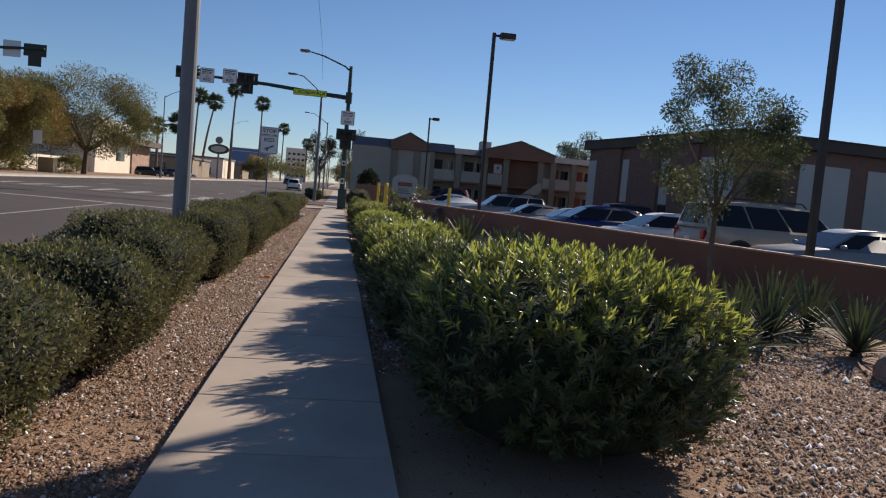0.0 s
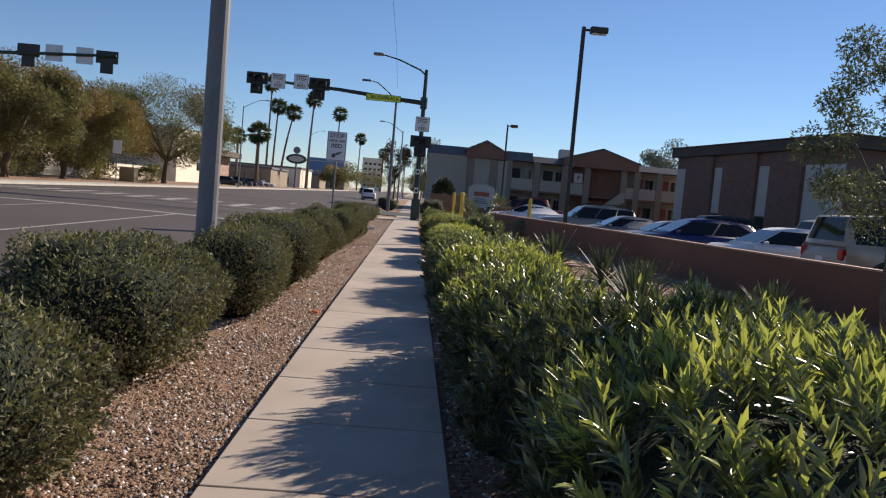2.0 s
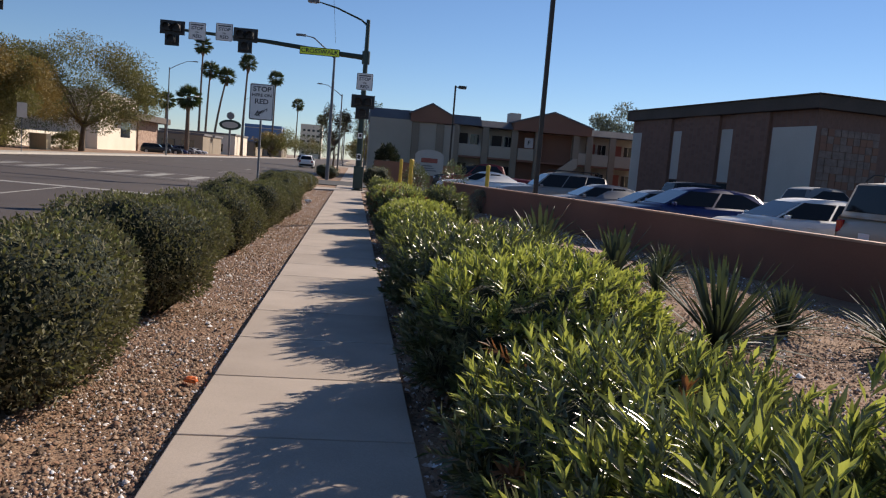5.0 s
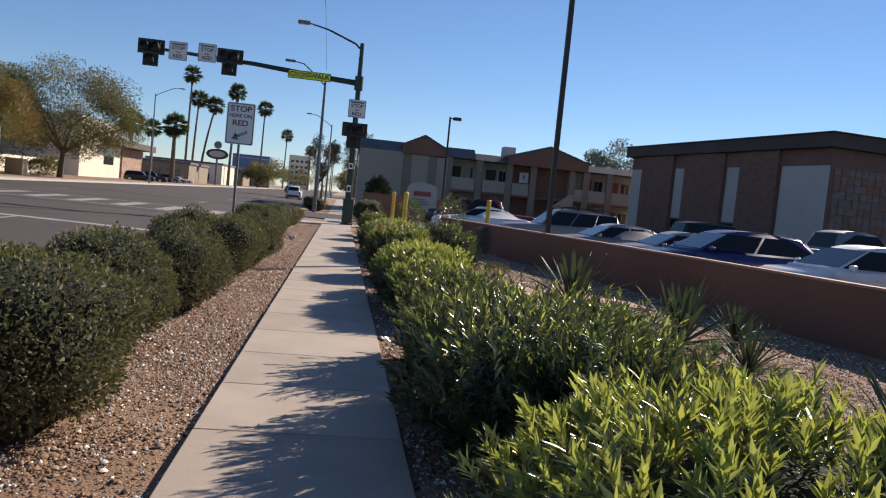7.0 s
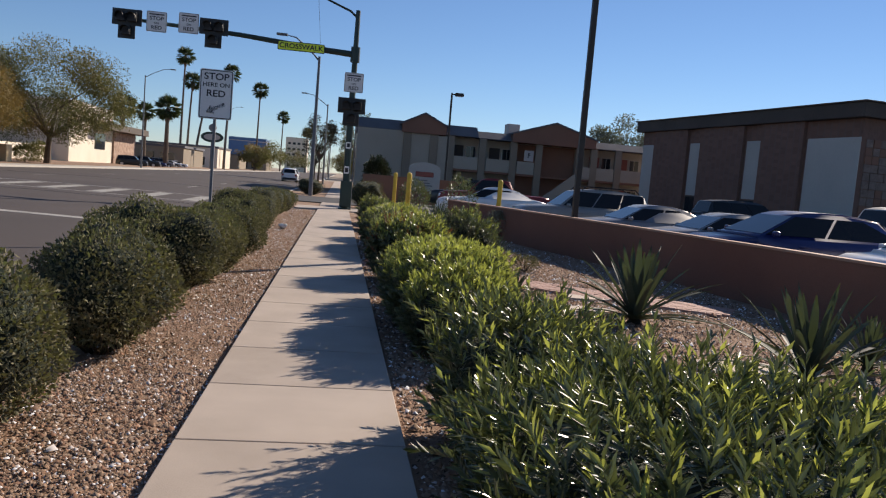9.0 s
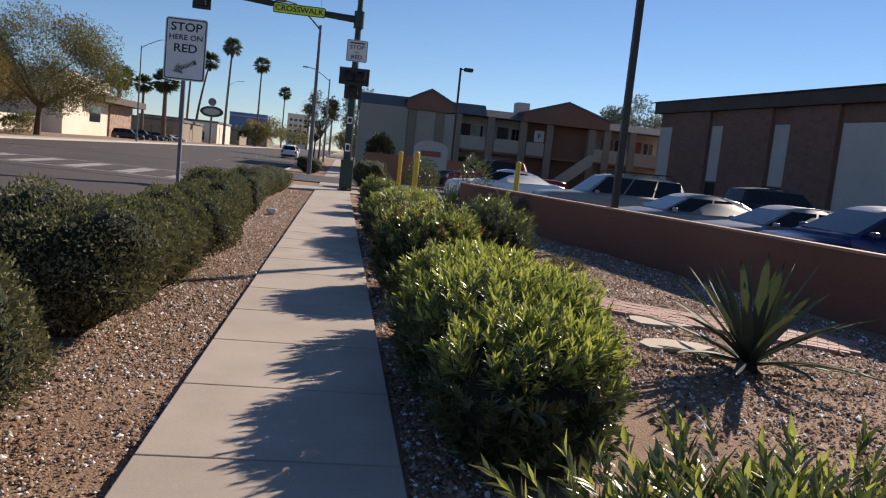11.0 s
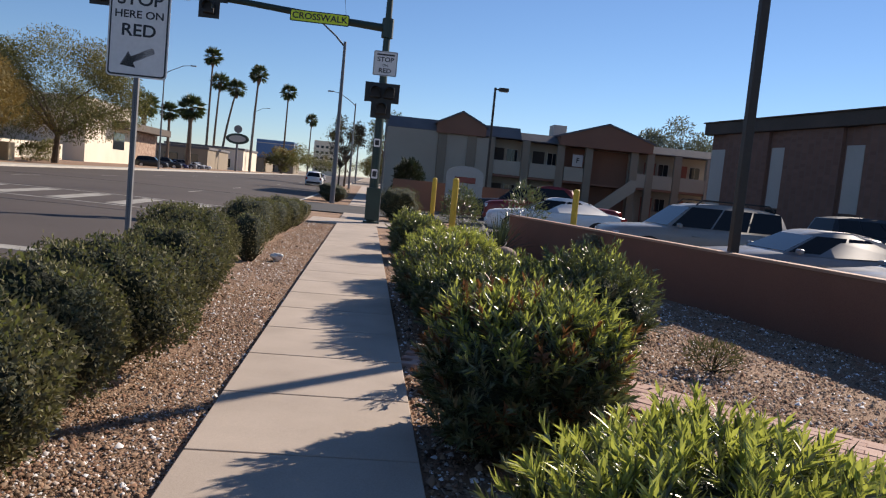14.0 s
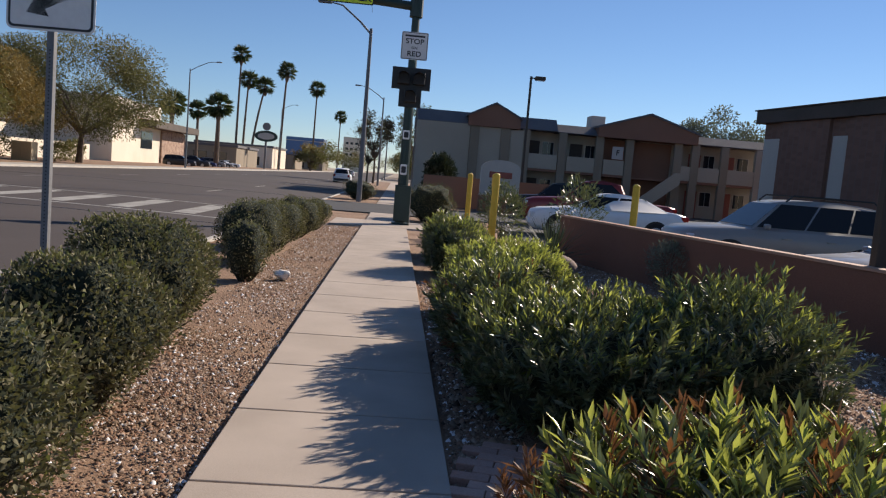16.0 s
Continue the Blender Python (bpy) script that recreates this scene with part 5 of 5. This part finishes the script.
palm(-46.8, 250, 32.0, 1, 0.3, 3.2)
palm(-45.6, 254, 25.5, 2, 0.8, 3.2)
palm(-40.6, 240, 22.8, 3, 3.2, 3.0)
palm(-31.0, 230, 26.0, 4, 0.8, 2.9)
palm(-30.0, 300, 29.0, 5, 0.3, 3.4)
palm(-28.8, 400, 26.5, 6, 0.3, 3.6)
palm(-31.3, 160, 10.9, 7, 0.0, 2.7, 0.4, "stout date palm beside parked cars")
palm(-37.0, 152, 10.2, 8, 0.0, 2.6, 0.4, "stout date palm behind the shop")
palm(-40.0, 180, 11.0, 9, 0.0, 2.2, 0.3)
palm(-22.0, 520, 26.0, 10, 0.3, 4.0)
palm(-9.0, 620, 30.0, 11, 0.3, 4.0)


def tree(x, y, h, spread, seed, material, n, leaf, trunk=0.2, fork=0.3, name="tree", label="", base=-0.2, gold=0.0, low=0.35, clumps=26, limbs=7):
    """A forked trunk, limbs to leaf clumps, gaps between them."""
    rng = np.random.default_rng(seed)
    ob = thing(name, label, "tree", (x, y, base))
    bm = bmesh.new()
    top = Vector((rng.normal() * 0.15, rng.normal() * 0.15, h * fork))
    pipe(bm, [(0, 0, 0), tuple(top * 0.5 + Vector((rng.normal() * trunk * 0.5, 0, 0))), tuple(top)], [trunk * 1.2, trunk * 0.95, trunk * 0.8], 9)
    part("trunk", bm, "bark", ob)
    u = unit(rng.normal(size=(clumps, 3)) * np.array([1, 1, 0.8]))
    rad = rng.uniform(0.45, 1.0, clumps) ** 0.5
    c = u * rad[:, None] * np.array([spread, spread, h * (1 - low) / 2]) + np.array([0, 0, h * (1 + low) / 2])
    for k in range(limbs):
        e = Vector(c[k])
        m1 = top.lerp(e, 0.45) + Vector((rng.normal(), rng.normal(), 0.6)) * spread * 0.08
        part("limb", pipe(bmesh.new(), [tuple(top * 0.96), tuple(m1), tuple(e)], [trunk * 0.6, trunk * 0.32, trunk * 0.1], 7), "bark", ob)
    who = rng.integers(0, clumps, n)
    size = rng.uniform(0.22, 0.4, clumps)[who] * spread
    q = unit(rng.normal(size=(n, 3))) * (rng.uniform(0, 1, n) ** 0.45)[:, None]
    p = c[who] + q * size[:, None] * np.array([1, 1, 0.75])
    d = unit(q + rng.normal(size=(n, 3)) * 0.7 + np.array([0, 0, -0.1]))
    v, t = leaf_arrays(p, d, unit(np.cross(d, rng.normal(size=(n, 3)))), leaf * rng.uniform(0.7, 1.4, n), leaf * 0.4)
    gi = np.repeat((rng.uniform(size=clumps) < gold)[who].astype(np.int32), 2)
    under("crown", arrays_mesh("crown", v, t, [material, "mesquite_gold"], gi), ob)
    return ob


tree(7.5, 12.6, 4.4, 1.2, 21, "willow_leaf", 19000, 0.06, 0.055, 0.36, label="slender young mesquite tree before the low wall", base=-0.05, low=0.36, clumps=26)
for i, (x, y, h, sp, g) in enumerate(((-29.6, 61, 8.8, 5.4, 0.3), (-30.5, 72.5, 9.4, 5.4, 0.5), (-28.8, 95, 11.9, 7.4, 0.12), (-33, 47, 9, 5.5, 0.4), (-32, 83, 8.6, 5.0, 0.55))):
    tree(x, y, h, sp, 30 + i, "mesquite_leaf", 46000, 0.23, 0.3, 0.25, label="broad dusty green mesquite tree across the street" if g < 0.3 else "mesquite tree with yellowing leaves across the street", gold=g, low=0.22, clumps=44, limbs=9)
tree(32, 95, 10.2, 4.6, 41, "grey_leaf", 9000, 0.35, 0.25, 0.3, label="pale feathery tree behind the motel", low=0.3)
tree(-2.2, 120, 9.6, 2.4, 42, "twig", 3000, 0.3, 0.14, 0.35, label="leafless street tree with thin twigs", low=0.35, limbs=18)
tree(-1.6, 84, 6.5, 1.5, 43, "mesquite_leaf", 500, 0.12, 0.08, 0.35, label="small nearly bare street tree beyond the driveway", low=0.4, limbs=16)
tree(2.3, 92, 8.0, 1.7, 44, "oleander_leaf", 4000, 0.2, 0.14, 0.3, label="dark green tree beside the motel", low=0.25)
for i, (x, y, h, sp) in enumerate(((-29, 330, 12, 8), (-24, 420, 13, 9), (-27, 270, 8, 5), (6, 230, 9, 5), (4, 320, 10, 6), (-16, 700, 16, 14))):
    tree(x, y, h, sp, 50 + i, "mesquite_leaf", 3500, 0.7, 0.3, 0.25, label="distant dusty green tree down the street", low=0.15, gold=0.1)
for i in range(9):
    fuzzy_shrub(-30.5 - (i % 3) * 1.3, 62 + i * 5.3, 1.2 + 0.2 * (i % 2), 1.7 + 0.3 * (i % 3), 90 + i, "mesquite_leaf", 900, 0.25, 0.09, "rounded dusty shrub across the street")

# ---- small things and ground cover ----


def boulder(x, y, r, seed):
    rng = np.random.default_rng(seed)
    u, t = ball_grid(12, 18)
    v = u * lumps(u, rng, 0.12, 8, 2.5)[:, None] * np.array([r * 1.2, r, r * 0.9])
    v[:, 2] = np.maximum(v[:, 2], -r * 0.4) + r * 0.35
    ob = new("boulder", arrays_mesh("boulder", v, t, ["boulder"]))
    ob.location = (x, y, -0.06)
    tagged(ob, "rough dark landscape boulder in the gravel", "rock", group="boulders")


for i, (x, y, r) in enumerate(((6.6, 6.6, 0.3), (3.7, 34.0, 0.3), (4.4, 30.2, 0.12), (5.3, 11.4, 0.2))):
    boulder(x, y, r, 700 + i)


def crumple(x, y, s, material, seed, label, name, flat=0.5):
    rng = np.random.default_rng(seed)
    u, t = ball_grid(9, 12)
    v = u * lumps(u, rng, 0.28, 9, 3.5)[:, None] * np.array([s, s * 0.8, s * flat])
    ob = new(name, arrays_mesh(name, v, t, [material]))
    ob.location = (x, y, s * flat * 0.6 - 0.02)
    tagged(ob, label, "litter")


crumple(-0.55, 31.25, 0.1, "litter_white", 5, "crumpled white paper bag on the gravel", "paper_bag", 0.7)
crumple(-0.12, 11.45, 0.042, "litter_orange", 6, "crushed bright orange wrapper at the edge of the walk", "wrapper", 0.35)
for x, y, r in ((4.0, 21.2, 0.36), (4.6, 18.3, 0.5), (4.33, 22.3, 0.4)):
    n = 8
    bm = slab_poly(bmesh.new(), [(x + r * (1 + 0.2 * math.sin(k * 5 + y)) * math.cos(k * math.tau / n), y + r * 0.6 * (1 + 0.2 * math.cos(k * 7 + x)) * math.sin(k * math.tau / n)) for k in range(n)], "z", -0.06, -0.012)
    tagged(link_mesh("flagstone", bm, "flagstone"), "flat buff flagstone lying in the gravel", "stone", group="flagstones")

# brick path across the bed
path = thing("brick_path", "curving path of red brick pavers through the gravel", "path", kind="structure")
bm = box(bmesh.new(), -0.0975, 0.0975, -0.0475, 0.0475, -0.05, 0.0, 0.006)
me_brick = bpy.data.meshes.new("brick")
bm.to_mesh(me_brick)
bm.free()
me_brick.materials.append(MATS["brick_paver"])
pr = random.Random(9)
LINE = [Vector(p) for p in ((1.27, 25.05, 0), (2.2, 24.78, 0), (2.95, 24.25, 0), (3.75, 23.4, 0), (4.55, 22.75, 0), (5.4, 22.2, 0), (6.3, 21.6, 0))]


def along(s):
    """A smooth curve through LINE; s runs from 0 to 1."""
    k = min(int(s * (len(LINE) - 1)), len(LINE) - 2)
    f = s * (len(LINE) - 1) - k
    p0, p1, p2, p3 = LINE[max(k - 1, 0)], LINE[k], LINE[k + 1], LINE[min(k + 2, len(LINE) - 1)]
    return 0.5 * (2 * p1 + (p2 - p0) * f + (2 * p0 - 5 * p1 + 4 * p2 - p3) * f * f + (3 * p1 - p0 - 3 * p2 + p3) * f ** 3)


steps = [along(k / 400) for k in range(401)]
run = np.concatenate([[0.0], np.cumsum([(b - a).length for a, b in zip(steps, steps[1:])])])
COURSES = int(run[-1] / 0.2)
for i in range(COURSES):
    for k in range(8):
        s0 = float(np.interp((i + 0.5 + (0.5 if k % 2 else 0.0)) * 0.2, run, np.linspace(0, 1, 401)))
        c = along(s0)
        d = along(min(1.0, s0 + 0.01)) - along(max(0.0, s0 - 0.01))
        n = Vector((-d.y, d.x, 0)).normalized() * ((k - 3.5) * 0.1)
        b_ob = new("brick", me_brick)
        b_ob.parent = path
        b_ob.matrix_local = pose(c.x + n.x, c.y + n.y, -0.006 + pr.uniform(-0.003, 0.003), pr.uniform(-1, 1), pr.uniform(-1, 1), math.degrees(math.atan2(d.y, d.x)) + pr.uniform(-1.2, 1.2))


def gravel(name, areas, seed, label, size=1.0):
    """Loose stones, denser near the walk."""
    rng = np.random.default_rng(seed)
    ps = []
    for x0, x1, y0, y1, per in areas:
        n = int((x1 - x0) * (y1 - y0) * per)
        ps.append(np.stack([rng.uniform(x0, x1, n), rng.uniform(y0, y1, n)], 1))
    p = np.concatenate(ps)
    n = len(p)
    patch = np.sin(p[:, 0] * 2.1 + 1.3 * np.sin(p[:, 1] * 0.9)) + np.sin(p[:, 1] * 1.3 + 2 * p[:, 0])
    patch += 0.8 * np.sin(p[:, 0] * 6.3 + 2.0 * np.sin(p[:, 1] * 3.1)) + 0.8 * np.sin(p[:, 1] * 5.2 - 3 * p[:, 0])
    p = p[rng.uniform(size=n) < np.clip(0.78 + 0.22 * patch, 0.22, 1)]
    n = len(p)
    s = (rng.gamma(2.6, 0.0021, n) + 0.0036) * size
    base = np.array([[1, 0, 0], [0, 1, 0], [-1, 0, 0], [0, -1, 0], [0, 0, 1], [0, 0, -1]], float)
    v = base[None] * rng.uniform(0.6, 1.25, (n, 6, 1)) + rng.normal(size=(n, 6, 3)) * 0.16
    a = rng.uniform(0, 6.28, n)
    c, sn = np.cos(a)[:, None], np.sin(a)[:, None]
    w = np.stack([v[..., 0] * c - v[..., 1] * sn, v[..., 0] * sn + v[..., 1] * c, v[..., 2] * 0.85], -1) * s[:, None, None]
    w += np.concatenate([p, (-0.05 + s * 0.35)[:, None]], 1)[:, None, :]
    f = np.array([[0, 1, 4], [1, 2, 4], [2, 3, 4], [3, 0, 4]])
    t = (np.arange(n)[:, None, None] * 5 + f[None]).reshape(-1, 3)
    w = w[:, :5]
    return tagged(new(name, arrays_mesh(name, w.reshape(-1, 3), t, ["pebble"])), label, "gravel", kind="stuff")


gravel("gravel_strip", [(-1.75, -1.05, 1.8, 30, 1000), (-1.05, -0.012, 1.8, 14, 5000), (-1.0, -0.012, 14, 28, 5000), (-1.0, -0.012, 28, 42, 2200)], 81, "pinkish tan loose gravel on the kerb strip")
gravel("gravel_bed", [(1.25, 1.7, 6, 32, 2400), (2.9, 6.5, 2.5, 8, 2600), (2.9, 7.6, 8, 20, 1100), (2.7, 7.0, 20, 30, 1800), (2.4, 5.5, 30, 37, 800)], 82, "pinkish loose gravel around the bedded plants", size=1.45)


def litter(name, areas, seed, label):
    """Dry fallen leaves and twigs on the ground."""
    rng = np.random.default_rng(seed)
    p = np.concatenate([np.stack([rng.normal(x, sx, n), rng.normal(y, sy, n)], 1) for x, y, sx, sy, n in areas])
    p = p[((p[:, 0] > KERB + 0.2) & (p[:, 0] < -0.02)) | (p[:, 0] > 1.24)]
    n = len(p)
    a = rng.uniform(0, 6.28, n)
    d = unit(np.stack([np.cos(a), np.sin(a), rng.normal(size=n) * 0.25], 1))
    side = unit(np.stack([-np.sin(a), np.cos(a), rng.normal(size=n) * 0.35], 1))
    v, t = leaf_arrays(np.concatenate([p, np.full((n, 1), -0.03)], 1), d, side, rng.uniform(0.02, 0.07, n), rng.uniform(0.006, 0.016, n))
    return tagged(new(name, arrays_mesh(name, v, t, ["litter_leaf"])), label, "leaf litter", kind="stuff")


litter("leaf_litter", [(x + 0.25, y, hx * 0.55, hy * 0.7, int(420 * hx * hy) + 60) for x, y, hx, hy, h in SHRUBS if y < 30] + [(row[0] - 0.15, row[1], row[2] * 0.6, row[3] * 0.7, int(520 * row[2] * row[3]) + 60) for row in OLEANDERS], 83, "dry brown fallen leaves under the shrubs")
